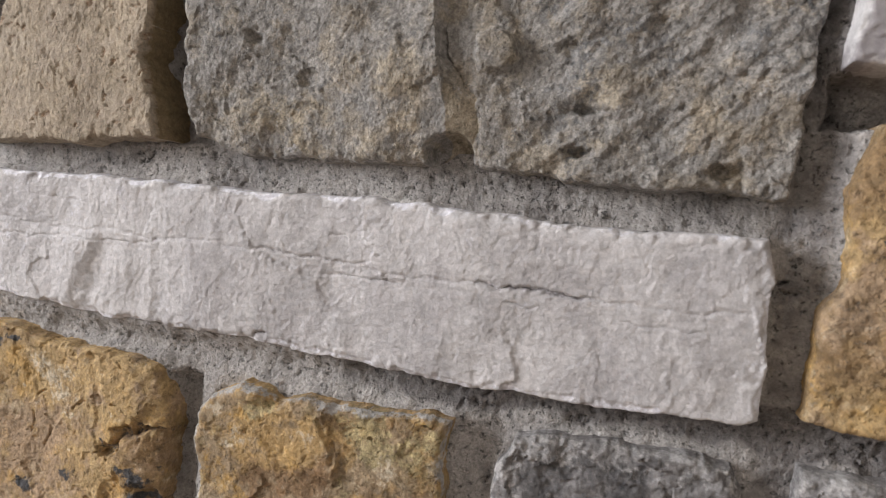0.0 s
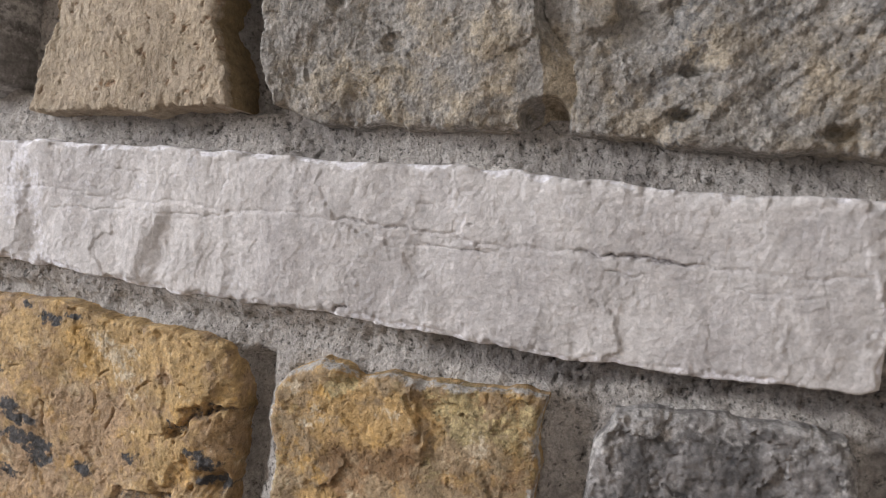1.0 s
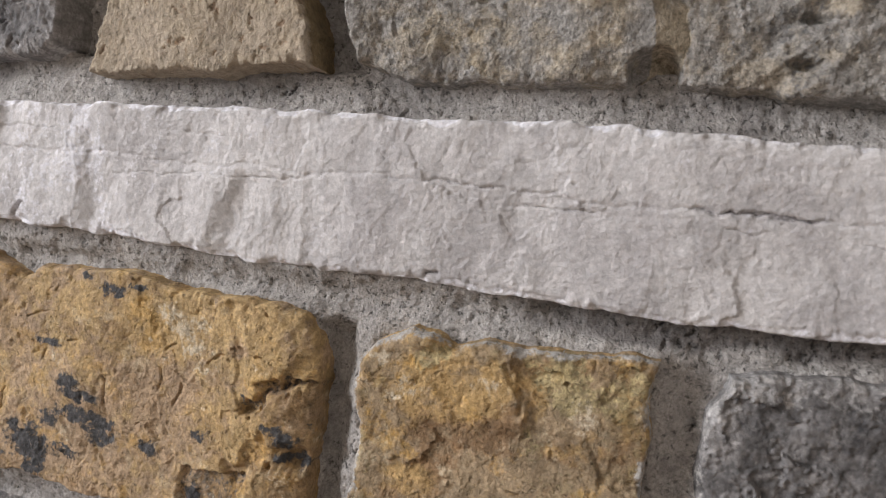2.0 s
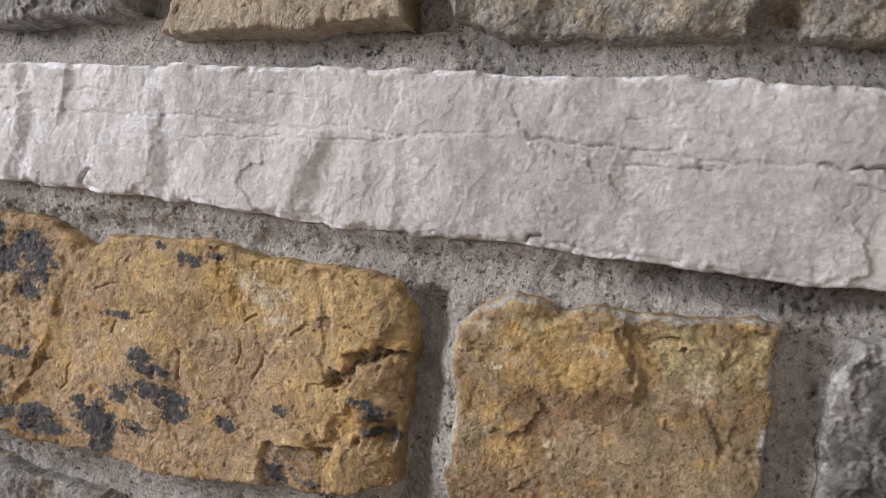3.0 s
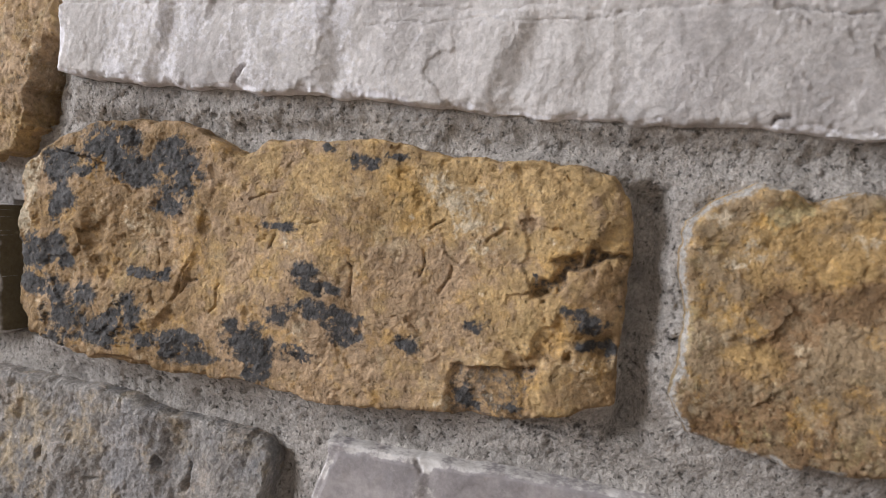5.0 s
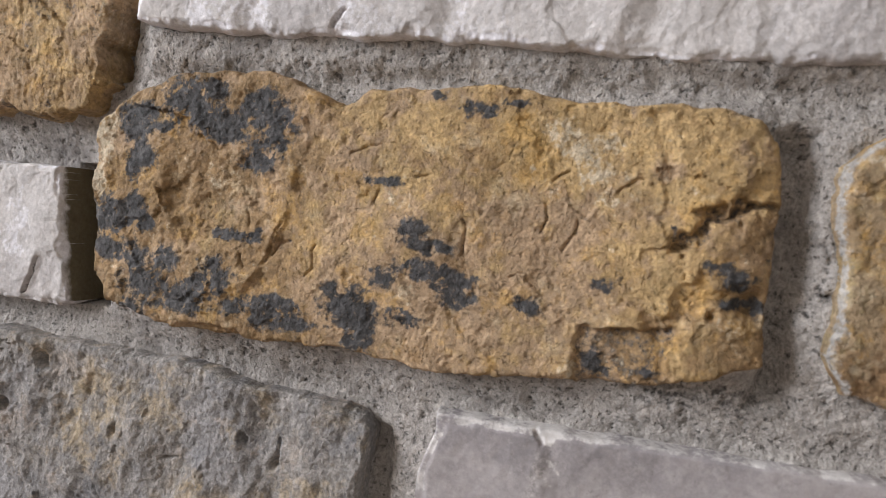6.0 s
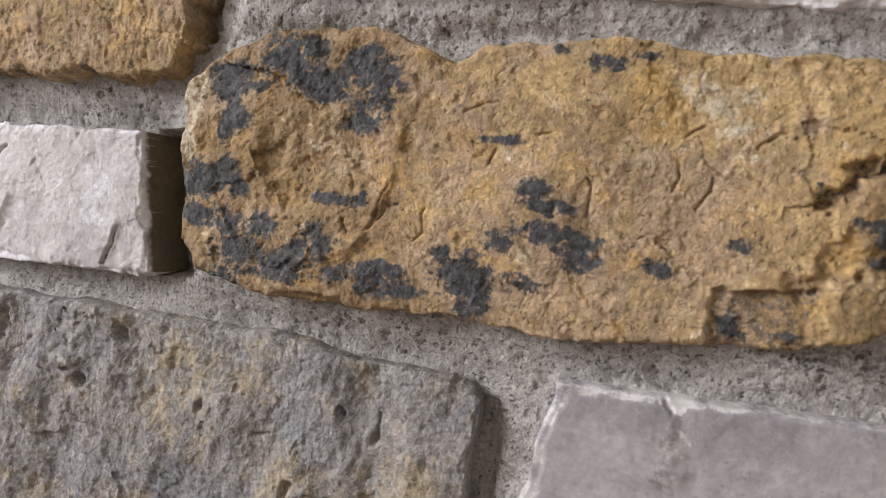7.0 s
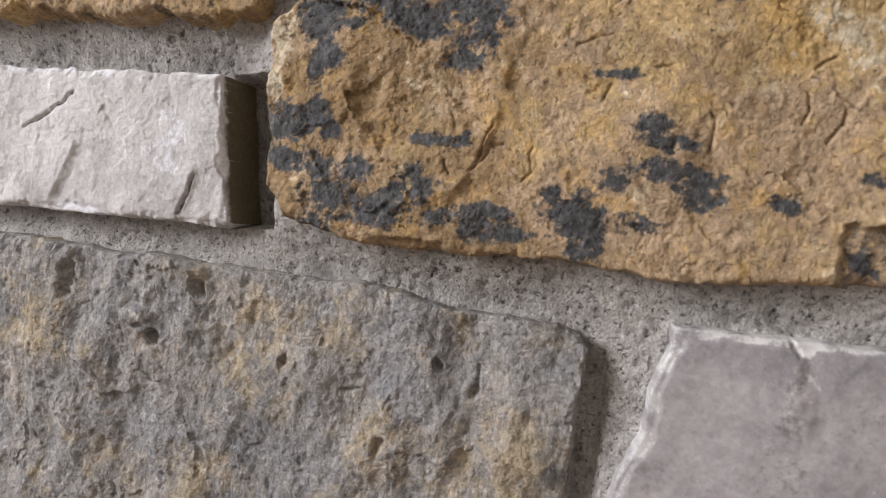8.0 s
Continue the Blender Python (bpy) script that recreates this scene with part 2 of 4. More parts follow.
def sheet(name, x, out, z, keep, masks, material, parent, label="", angle=65.0):
    """A relief mesh: a grid over the wall, `out` metres proud of its face, of the cells that `keep` leaves."""
    rows, columns = x.shape
    index = np.arange(rows * columns).reshape(rows, columns)
    quads = np.stack([index[:-1, :-1], index[:-1, 1:], index[1:, 1:], index[1:, :-1]], -1)[keep]
    used, flat = np.unique(quads, return_inverse=True)
    mesh = bpy.data.meshes.new(name)
    places = np.stack([x, -out, z], -1).reshape(-1, 3)[used]
    mesh.vertices.add(len(used))
    mesh.vertices.foreach_set("co", places.ravel())
    mesh.loops.add(flat.size)
    mesh.loops.foreach_set("vertex_index", flat.ravel().astype(np.int32))
    mesh.polygons.add(len(quads))
    mesh.polygons.foreach_set("loop_start", np.arange(0, flat.size, 4, dtype=np.int32))
    mesh.update(calc_edges=True)
    mesh.polygons.foreach_set("use_smooth", np.ones(len(quads), bool))
    for key, value in masks.items():
        layer = mesh.attributes.new(key, "FLOAT", "POINT")
        layer.data.foreach_set("value", np.broadcast_to(value, x.shape).ravel()[used].astype(np.float32))
    mesh.materials.append(material)
    mesh.update()
    mesh.set_sharp_from_angle(angle=radians(angle))
    ob = new(name, mesh)
    ob.parent = parent
    return tagged(ob, label)


STEP = 0.00058
STONES = []


def stone(outline, face, proud, relief, material, label, soft=0.002, wobble=0.0008, chips=0.001, seed=1, lean=(0.0, 0.0), lap=0.2):
    """One stone: its outline on the wall, how far its face stands out, how deep its sides go, its relief and its edge."""
    xs, zs = [p[0] for p in outline], [p[1] for p in outline]
    pad = 0.006
    gx = np.arange(min(xs) - pad, max(xs) + pad, STEP)
    gz = np.arange(min(zs) - pad, max(zs) + pad, STEP)
    x, z = np.meshgrid(gx, gz)
    wx = x + wobble * fbm(x, z, 0.012, 4, seed + 50) + 0.6 * wobble * fbm(x, z, 0.05, 2, seed + 52)
    wz = z + wobble * fbm(x, z, 0.012, 4, seed + 51) + 0.6 * wobble * fbm(x, z, 0.05, 2, seed + 53)
    d = inside(wx, wz, outline)
    dz, dx = np.gradient(d, STEP)
    size = np.maximum(dx * dx + dz * dz, 0.4)
    pitch = STEP * (np.abs(dx) + np.abs(dz)) / np.sqrt(size)
    ring = np.where(d < 0.5 * pitch, np.clip(np.round(-d / pitch), 0, 9), -1)
    depth = np.where(ring >= 0, -0.0003 * ring, d)
    x, z = x - (d - depth) * dx / size, z - (d - depth) * dz / size
    height, masks = relief(x, z, np.maximum(depth, 0))
    edge = soft * (1 + 0.7 * fbm(x, z, 0.02, 2, seed + 60))
    t = np.clip(1 - np.maximum(depth, 0) / np.maximum(edge, 1e-5), 0, 1)
    height = height - np.abs(edge) * (1 - np.sqrt(np.maximum(1 - t * t, 0)))
    bite = smooth(0.15, 0.75, fbm(x, z, 0.009, 3, seed + 61)) * np.exp(-np.maximum(depth, 0) / 0.0025)
    height = height - chips * 2.2 * bite
    mx, mz = sum(xs) / len(xs), sum(zs) / len(zs)
    out = face + lean[0] * (x - mx) + lean[1] * (z - mz) + height
    middle = np.minimum(face - 0.5 * proud + 0.001 * fbm(x, z, 0.006, 2, seed + 62), out - 0.0025)
    out = np.where(ring == 1, middle, np.where(ring > 1, np.minimum(face - proud, middle) - 0.012, out))
    masks.setdefault("hue", 0.3 + 0.5 * fbm(x, z, 0.03, 4, seed + 70, 0.6))
    masks["lap"] = lap * (ring < 1) * smooth(0.0042, 0.0, np.maximum(depth, 0) + 0.0016 * fbm(x, z, 0.01, 3, seed + 71))
    # sides that face right get painted shade; top and left sides stay clean
    masks["side_shade"] = np.where(ring > 0, 1.0, 0.3 * (ring == 0)) * smooth(0.45, 0.8, -dx / np.sqrt(size))
    alive = ring < 5
    keep = alive[:-1, :-1] & alive[1:, :-1] & alive[:-1, 1:] & alive[1:, 1:]
    STONES.append((outline, face, proud, lean, (mx, mz), wobble, seed))
    return sheet("stone", x, out, z, keep, masks, material, WALL, label)


# ---- the room round the wall ----
THICK = 0.25
WALL = tagged(part("wall_1", slabs(((LEFT, 0.040, 0.0), (RIGHT, THICK, TOP))), MORTAR), "stone-faced wall of mixed split stones in grey mortar", kind="structure")
wy0, wy1 = WINDOW_Y - WINDOW_W / 2, WINDOW_Y + WINDOW_W / 2
wz0, wz1 = WINDOW_Z - WINDOW_H / 2, WINDOW_Z + WINDOW_H / 2
x0 = LEFT - THICK
tagged(part("wall_2", slabs(((x0, BACK, 0), (LEFT, wy0, TOP)), ((x0, wy1, 0), (LEFT, 0.040, TOP)), ((x0, wy0, 0), (LEFT, wy1, wz0)), ((x0, wy0, wz1), (LEFT, wy1, TOP))), PLASTER), "plain cream plastered wall with a window", kind="structure")
tagged(part("wall_3", slabs(((RIGHT, BACK, 0), (RIGHT + THICK, 0.040, TOP))), PLASTER), "plain cream plastered wall", kind="structure")
tagged(part("wall_4", slabs(((x0, BACK - THICK, 0), (RIGHT + THICK, BACK, TOP))), PLASTER), "plain cream plastered wall", kind="structure")
tagged(part("floor", slabs(((x0, BACK - THICK, -0.1), (RIGHT + THICK, THICK, -0.002))), BOARDS), "plain brown floor", kind="structure")
tagged(part("ceiling", slabs(((x0, BACK - THICK, TOP + 0.002), (RIGHT + THICK, THICK, TOP + 0.12))), PLASTER), "plain cream ceiling", kind="structure")
window = tagged(new("window_1"), "white-framed square window in the side wall", kind="structure")
window.location = (LEFT - 0.12, WINDOW_Y, wz0)
half, bar = WINDOW_W / 2, 0.045
part("window_frame", slabs(((-0.03, -half, 0), (0.03, -half + bar, WINDOW_H)), ((-0.03, half - bar, 0), (0.03, half, WINDOW_H)), ((-0.03, -half + bar, 0), (0.03, half - bar, bar)), ((-0.03, -half + bar, WINDOW_H - bar), (0.03, half - bar, WINDOW_H)), bevel=0.004), PAINT, window)
pane = part("pane", slabs(((-0.004, -half + bar, bar), (0.004, half - bar, WINDOW_H - bar))), GLASS, window)
pane.visible_shadow = False


# ---- reliefs of the kinds of stone ----
def broken(x, z, seed, big=0.0022, steps=0.0011, mid=0.0011, fine=0.0006, stretch=1.0, cell=0.013, flake=1.0):
    """A hammer-split face: swells, knobbly lumps, broken plates, tilted facets, hollows, grit."""
    wx, wz = x + 0.006 * fbm(x, z, 0.014, 5, seed, 0.6), z + 0.006 * fbm(x, z, 0.014, 5, seed + 1, 0.6)
    total = big * fbm(x, z, 0.06, 2, seed + 7)
    total = total + 0.95 * mid * fbm(x, z, 0.024, 6, seed + 8, 0.55, stretch)
    over = smooth(-0.4, 0.4, fbm(x, z, 0.04, 2, seed + 14))
    total = total + 1.1 * flake * mid * over * terraced(fbm(x, z, 0.036, 6, seed + 10, 0.66, stretch), 2.0, 0.86)
    for n, (k, amount) in enumerate(((1.8, 3.0), (0.7, 1.5), (0.3, 0.6))):
        first, second, pick, tilt = cells(wx + 0.4 * k * wz, wz / stretch, cell * k, seed + 20 + 6 * n)
        total = total + steps * amount * (0.22 * (pick - 0.5) + 1.1 * tilt)
    total = total - 0.5 * mid * smooth(0.35, 0.9, fbm(x, z, 0.010, 5, seed + 12, 0.65, stretch)) * smooth(-0.2, 0.4, fbm(x, z, 0.03, 2, seed + 13))
    return total + fine * fbm(x, z, 0.0028, 2, seed + 9, 0.7, stretch)


def blots(x, z, ovals, seed, stray=0.0030, soft=0.5, grow=1.0):
    """1 inside ragged patches, each given by its middle and half sizes; 0 outside them."""
    wx, wz = x + stray * fbm(x, z, 0.007, 4, seed, 0.65), z + 0.8 * stray * fbm(x, z, 0.007, 4, seed + 1, 0.65)
    total = np.zeros(x.shape)
    for cx, cz, rx, rz in ovals:
        total = 1 - (1 - total) * (1 - smooth(1 + soft, 1 - soft, np.hypot((wx - cx) / rx, (wz - cz) / rz) / grow))
    return total


def variegated(x, z, seed, size=0.007, stretch=1.3):
    """Patches of colour with crisp, ragged borders, about -0.5 to 0.5."""
    wx, wz = x + 0.5 * size * fbm(x, z, size, 3, seed), z + 0.5 * size * fbm(x, z, size, 3, seed + 1)
    return 0.6 * (cells(wx, wz / stretch, size, seed + 2)[2] - 0.5) + 0.4 * (cells(wx, wz / stretch, size * 0.4, seed + 3)[2] - 0.5)


def pitted(x, z, size, seed, share, depth):
    first, _, pick, _ = cells(x + 0.55 * size * fbm(x, z, 0.7 * size, 3, seed + 3), z + 0.55 * size * fbm(x, z, 0.7 * size, 3, seed + 4), size, seed)
    return depth * (pick < share) * smooth(0.42, 0.15, first)


# beige sandstone, grainy, with a few pits
def sandstone(x, z, d):
    # the pits are sunk and also coloured darker
    pits = pitted(x, z, 0.006, 11, 0.3, 1.0)
    h = broken(x, z, 21, 0.0018, 0.0004, 0.0005, 0.0003, 1.6) - 0.0007 * pits
    return h, {"tone": 0.5 + 0.5 * fbm(x, z, 0.03, 3, 23), "stain_or_shade": 0.75 * pits + 0.2 * fbm(x, z, 0.02, 3, 24), "fleck": 0.1 + 0.35 * fbm(x, z, 0.02, 3, 25)}


# the large grey stone with a broken step in the middle
def grey_rough(x, z, d):
    h = broken(x, z, 31, 0.0028, 0.0008, 0.0012, 0.0002, 1.0, 0.018, 0.5) + 0.0018 * fbm(x, z, 0.022, 5, 26, 0.5)
    right = smooth(0.15, 0.19, x)
    h = h + 0.0017 * right * fbm(0.8 * x + 0.6 * z, 0.8 * z - 0.6 * x, 0.020, 4, 32, 0.5, 0.4)
    s = x - np.interp(z, [1.518, 1.5315, 1.5503, 1.5636, 1.60], [0.136, 0.140, 0.1375, 0.1335, 0.129]) + 0.0010 * fbm(x, z, 0.006, 3, 33)
    wide = np.interp(z, [1.518, 1.531, 1.5462, 1.5505, 1.5636, 1.60], [0.012, 0.0125, 0.012, 0.0075, 0.004, 0.004])
    ramp = np.clip(s / wide, 0, 1)
    h = h * (1 - 0.6 * (s > 0) * (ramp < 1)) + 0.0030 * np.exp(np.minimum(s, 0) / 0.03) * (1 - ramp) - 0.0026 * ramp * smooth(0.07, 0.025, s)
    plate = dent(x, z, 0.157, 1.566, 0.011, 0.0095, 30, 0.25, 0.4)
    h = h * (1 - 0.6 * plate) + 0.0022 * plate * (1 - 25 * (x - 0.157))
    under = dent(x, z, 0.140, 1.5215, 0.012, 0.0105, 34, 0.14, 0.3)
    h = h - 0.015 * under * smooth(0.1285, 0.134, x + 0.4 * (z - 1.522))
    h = h + 0.0028 * dent(x, z, 0.047, 1.532, 0.015, 0.012, 35, 0.3, 0.9)
    for cx, cz, rx, rz, deep in ((0.198, 1.543, 0.009, 0.0028, 0.005), (0.1935, 1.5265, 0.007, 0.003, 0.005), (0.248, 1.523, 0.011, 0.006, 0.007), (0.0767, 1.5513, 0.008, 0.006, 0.003), (0.0455, 1.5677, 0.007, 0.004, 0.003), (0.19, 1.569, 0.008, 0.005, 0.0035)):
        h = h - deep * dent(x, z, cx, cz, rx, rz, 36, 0.55, 0.8)
    facet = (s > 0) * (ramp < 1) * smooth(1.556, 1.548, z)
    warm = 0.0 + 0.35 * fbm(x, z, 0.03, 4, 37, 0.6) + 0.8 * facet + 0.6 * plate
    warm = warm + 0.55 * blots(x, z, [(0.050, 1.532, 0.014, 0.012), (0.075, 1.529, 0.012, 0.016), (0.100, 1.525, 0.014, 0.010), (0.124, 1.527, 0.010, 0.012), (0.204, 1.552, 0.016, 0.008), (0.110, 1.555, 0.02, 0.012)], 40, 0.006, 0.7)
    dark = 0.0 + 0.4 * fbm(x, z, 0.016, 4, 38) + 0.3 * smooth(0.20, 0.26, x) * fbm(x, z, 0.03, 3, 29) + 0.2 * right
    pale = 0.02 + 0.40 * fbm(x, z, 0.012, 4, 39, 0.6) + 0.5 * blots(x, z, [(0.255, 1.556, 0.004, 0.006), (0.166, 1.515, 0.012, 0.0015), (0.225, 1.515, 0.012, 0.0015), (0.066, 1.519, 0.010, 0.002), (0.170, 1.546, 0.003, 0.004)], 28, 0.003, 0.6)
    return h, {"tone": warm + 0.35 * variegated(x, z, 196), "stain_or_shade": dark, "fleck": pale}


def white_split(seed, edges=True):
    """Pale limestone: shallow scooped facets, faint upright ripples, fine grain, a fresh broken rim."""
    def relief(x, z, d):
        ripple = fbm(x, z, 0.008, 3, seed, 0.55, 2.6) * (1 - 0.5 * smooth(-0.02, 0.08, x))
        wx, wz = x + 0.004 * fbm(x, z, 0.012, 4, seed + 9, 0.6), z + 0.005 * fbm(x, z, 0.014, 4, seed + 10, 0.6)
        plate = 0.0
        for n, (size, tall, amount) in enumerate(((0.030, 1.8, 0.0025), (0.012, 1.5, 0.0003))):
            first, second, pick, tilt = cells(wx + 0.25 * wz, wz / tall, size, seed + 6 + 11 * n)
            plate = plate + amount * (0.55 * tilt + 0.12 * first * first)
        grain = fbm(0.9 * x + 0.44 * z, 0.9 * z - 0.44 * x, 0.0032, 3, seed + 1, 0.65, 0.6)
        h = 0.0012 * fbm(x, z, 0.05, 2, seed + 2) + 0.0008 * fbm(x, z, 0.020, 2, seed + 13, 0.5, 3.0) * smooth(0.05, -0.05, x) + 0.00024 * ripple + 0.00014 * grain + plate + 0.0005 * terraced(fbm(x, z, 0.026, 6, seed + 8, 0.62, 1.6), 2.2, 0.88) + 0.0004 * fbm(x, z, 0.016, 5, seed + 12, 0.55)
        rim = smooth(0.0026, 0.0004, d + 0.0022 * fbm(x, z, 0.010, 3, seed + 3)) if edges else 0.0
        h = h - 0.0009 * rim
        return h, {"tone": 0.42 + 0.5 * fbm(x, z, 0.035, 3, seed + 4, stretch=1.5), "stain_or_shade": 0.0 * x, "fleck": 0.10 + 0.34 * fbm(x, z, 0.012, 4, seed + 5, 0.6, 1.8) + 0.55 * rim}
    return relief


def white_long(x, z, d):
    h, masks = white_split(41)(x, z, d)
    line = np.interp(x, [-0.25, -0.0995, -0.0566, -0.0198, -0.0019, 0.015, 0.108, 0.125, 0.19, 0.229, 0.268], [1.4745, 1.4758, 1.4729, 1.4755, 1.4722, 1.4747, 1.4724, 1.4694, 1.4705, 1.469, 1.4712])
    below = smooth(0.001, -0.002, z - line)
    h = h + below * ledge(x, z, [(-0.050, 1.434), (-0.0482, 1.4381), (-0.0418, 1.458), (-0.0385, 1.468)], 0.04, 0.018, 0.0036, 43, 0.0145)
    h = h + 0.0012 * below * dent(x, z, -0.033, 1.440, 0.010, 0.008, 58, 0.3, 0.8)
    h = h + ledge(x, z, [(-0.2015, 1.436), (-0.2004, 1.4477), (-0.1948, 1.4673), (-0.2001, 1.4945), (-0.2005, 1.498)], 0.03, 0.03, 0.0022, 44, 0.008)
    h = h + ledge(x, z, [(-0.1735, 1.470), (-0.1714, 1.4738), (-0.1697, 1.4953), (-0.1695, 1.498)], 0.012, 0.012, 0.0014, 42, 0.005)
    h = h + ledge(x, z, [(-0.1204, 1.4347), (-0.117, 1.4505), (-0.1205, 1.4761), (-0.1215, 1.485)], 0.025, 0.02, 0.0020, 45, 0.009)
    h = h + 0.7 * ledge(x, z, [(0.001, 1.436), (0.0010, 1.4398), (0.0002, 1.4758)], 0.012, 0.03, 0.0012, 46, 0.005)
    h = h + 0.0007 * below * fbm(x, z, 0.04, 2, 47)
    h = h + 0.00025 * smooth(0.0, 0.08, x) * terraced(fbm(x, z, 0.02, 4, 59, 0.6, 0.22), 2.5, 0.6)
    strength = 0.30 + 0.60 * smooth(-0.2, 0.5, fbm(x, z, 0.03, 2, 48)) * smooth(-0.02, 0.12, x) + 0.25 * smooth(0.16, 0.19, x) * smooth(0.22, 0.2, x)
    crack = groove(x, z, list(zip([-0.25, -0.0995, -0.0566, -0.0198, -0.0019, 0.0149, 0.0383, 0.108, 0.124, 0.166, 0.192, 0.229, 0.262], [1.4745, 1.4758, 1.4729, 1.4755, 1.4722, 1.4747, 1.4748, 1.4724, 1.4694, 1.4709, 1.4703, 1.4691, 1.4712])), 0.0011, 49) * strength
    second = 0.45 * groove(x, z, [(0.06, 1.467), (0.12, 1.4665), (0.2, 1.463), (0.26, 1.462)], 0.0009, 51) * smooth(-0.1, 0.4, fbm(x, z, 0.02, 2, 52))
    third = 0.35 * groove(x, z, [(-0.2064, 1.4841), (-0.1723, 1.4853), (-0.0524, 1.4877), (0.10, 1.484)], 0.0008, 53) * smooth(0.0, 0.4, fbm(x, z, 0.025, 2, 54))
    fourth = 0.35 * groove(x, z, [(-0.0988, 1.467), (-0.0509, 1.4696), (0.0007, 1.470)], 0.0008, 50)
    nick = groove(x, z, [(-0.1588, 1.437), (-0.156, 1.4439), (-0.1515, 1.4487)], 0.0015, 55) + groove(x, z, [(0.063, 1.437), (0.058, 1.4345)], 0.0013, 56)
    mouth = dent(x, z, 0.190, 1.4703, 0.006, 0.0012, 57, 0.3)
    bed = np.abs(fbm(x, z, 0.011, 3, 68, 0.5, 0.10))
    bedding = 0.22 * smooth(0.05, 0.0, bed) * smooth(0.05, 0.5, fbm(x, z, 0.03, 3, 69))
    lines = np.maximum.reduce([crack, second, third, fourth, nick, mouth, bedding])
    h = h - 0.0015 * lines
    # crack lines are darkened too: their shade put into the colour
    masks["stain_or_shade"] = 0.62 * lines - 0.25 * bedding
    masks["fleck"] = masks["fleck"] + 0.35 * smooth(0.0, -0.14, x)
    return h, masks


def white_short(x, z, d):
    h, masks = white_split(61)(x, z, d)
    h = h + ledge(x, z, [(-0.3105, 1.3165), (-0.308, 1.325), (-0.3035, 1.336)], 0.03, 0.02, 0.0016, 62, 0.004)
    h = h + ledge(x, z, [(-0.377, 1.3165), (-0.372, 1.328), (-0.364, 1.343)], 0.03, 0.014, 0.0018, 63, 0.005)
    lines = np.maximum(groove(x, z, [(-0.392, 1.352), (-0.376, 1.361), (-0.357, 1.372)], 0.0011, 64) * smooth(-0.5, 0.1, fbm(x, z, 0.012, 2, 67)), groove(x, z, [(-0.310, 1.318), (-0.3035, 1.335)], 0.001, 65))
    # slanting cracks drawn dark as well as sunk, with their shade painted in
    masks["stain_or_shade"] = 0.6 * lines
    masks["fleck"] = masks["fleck"] + 0.5 * dent(x, z, -0.318, 1.345, 0.012, 0.025, 66, 0.6, 0.8)
    return h - 0.0018 * lines, masks


# dark deposits on the big ochre stone, cluster by cluster: x, z, half width, half height
DEPOSITS_SHOULDER = [(-0.2234, 1.4114, 0.0085, 0.0081), (-0.2107, 1.4159, 0.0083, 0.004), (-0.2458, 1.4041, 0.0094, 0.0047), (-0.246, 1.3964, 0.0061, 0.0063), (-0.2408, 1.3856, 0.0061, 0.0052), (-0.2472, 1.38, 0.0031, 0.0043), (-0.2318, 1.3989, 0.0053, 0.003), (-0.1955, 1.4019, 0.0107, 0.0068), (-0.182, 1.4035, 0.0103, 0.0074), (-0.1864, 1.4124, 0.007, 0.0033), (-0.1836, 1.394, 0.0078, 0.0056), (-0.1867, 1.3856, 0.007, 0.0033), (-0.213, 1.404, 0.006, 0.006), (-0.203, 1.3985, 0.006, 0.004)]
DEPOSITS_FOOT = [(-0.2561, 1.3584, 0.0108, 0.0076), (-0.2455, 1.3652, 0.0077, 0.0042), (-0.2401, 1.3569, 0.0055, 0.0037), (-0.2579, 1.3443, 0.0095, 0.0035), (-0.245, 1.3415, 0.0067, 0.0048), (-0.2273, 1.3426, 0.0053, 0.0045), (-0.2373, 1.3315, 0.0108, 0.0046), (-0.2405, 1.32, 0.0088, 0.0034), (-0.2152, 1.3251, 0.0111, 0.0045), (-0.2117, 1.3321, 0.0064, 0.0035), (-0.2011, 1.3364, 0.0066, 0.0058), (-0.1993, 1.3553, 0.0056, 0.0022), (-0.1879, 1.3553, 0.006, 0.0019), (-0.1854, 1.325, 0.0105, 0.0038), (-0.1727, 1.3222, 0.0108, 0.0047), (-0.1624, 1.3215, 0.0043, 0.0023), (-0.1709, 1.3293, 0.0069, 0.0021)]
DEPOSITS_MIDDLE = [(-0.1418, 1.3301, 0.0092, 0.0074), (-0.1357, 1.3208, 0.0074, 0.0061), (-0.1474, 1.3358, 0.0042, 0.0031), (-0.1278, 1.343, 0.0054, 0.0034), (-0.119, 1.3293, 0.0066, 0.0033), (-0.1159, 1.3642, 0.006, 0.0031), (-0.1083, 1.3578, 0.0086, 0.0025), (-0.1123, 1.3488, 0.0086, 0.0033), (-0.1001, 1.3448, 0.0063, 0.0048), (-0.0967, 1.3379, 0.0071, 0.0028), (-0.091, 1.3451, 0.0034, 0.002), (-0.1285, 1.3817, 0.0086, 0.0021), (-0.0989, 1.4107, 0.0029, 0.0034), (-0.0922, 1.4109, 0.0049, 0.0018), (-0.1109, 1.4163, 0.0024, 0.0018), (-0.0802, 1.4142, 0.0045, 0.0010)]
DEPOSITS_END = [(-0.069, 1.3383, 0.0056, 0.0027), (-0.0729, 1.3421, 0.0027, 0.0014), (-0.0421, 1.3505, 0.003, 0.0022), (0.0019, 1.3561, 0.0049, 0.0025), (-0.0038, 1.3603, 0.0035, 0.002), (0.0124, 1.3618, 0.0017, 0.0021), (0.0009, 1.3483, 0.0042, 0.0017), (0.0089, 1.3472, 0.0022, 0.0036), (-0.0207, 1.3696, 0.002, 0.0019), (-0.0439, 1.322, 0.0028, 0.004), (-0.04, 1.3176, 0.0034, 0.0018), (-0.0251, 1.3187, 0.003, 0.0021)]


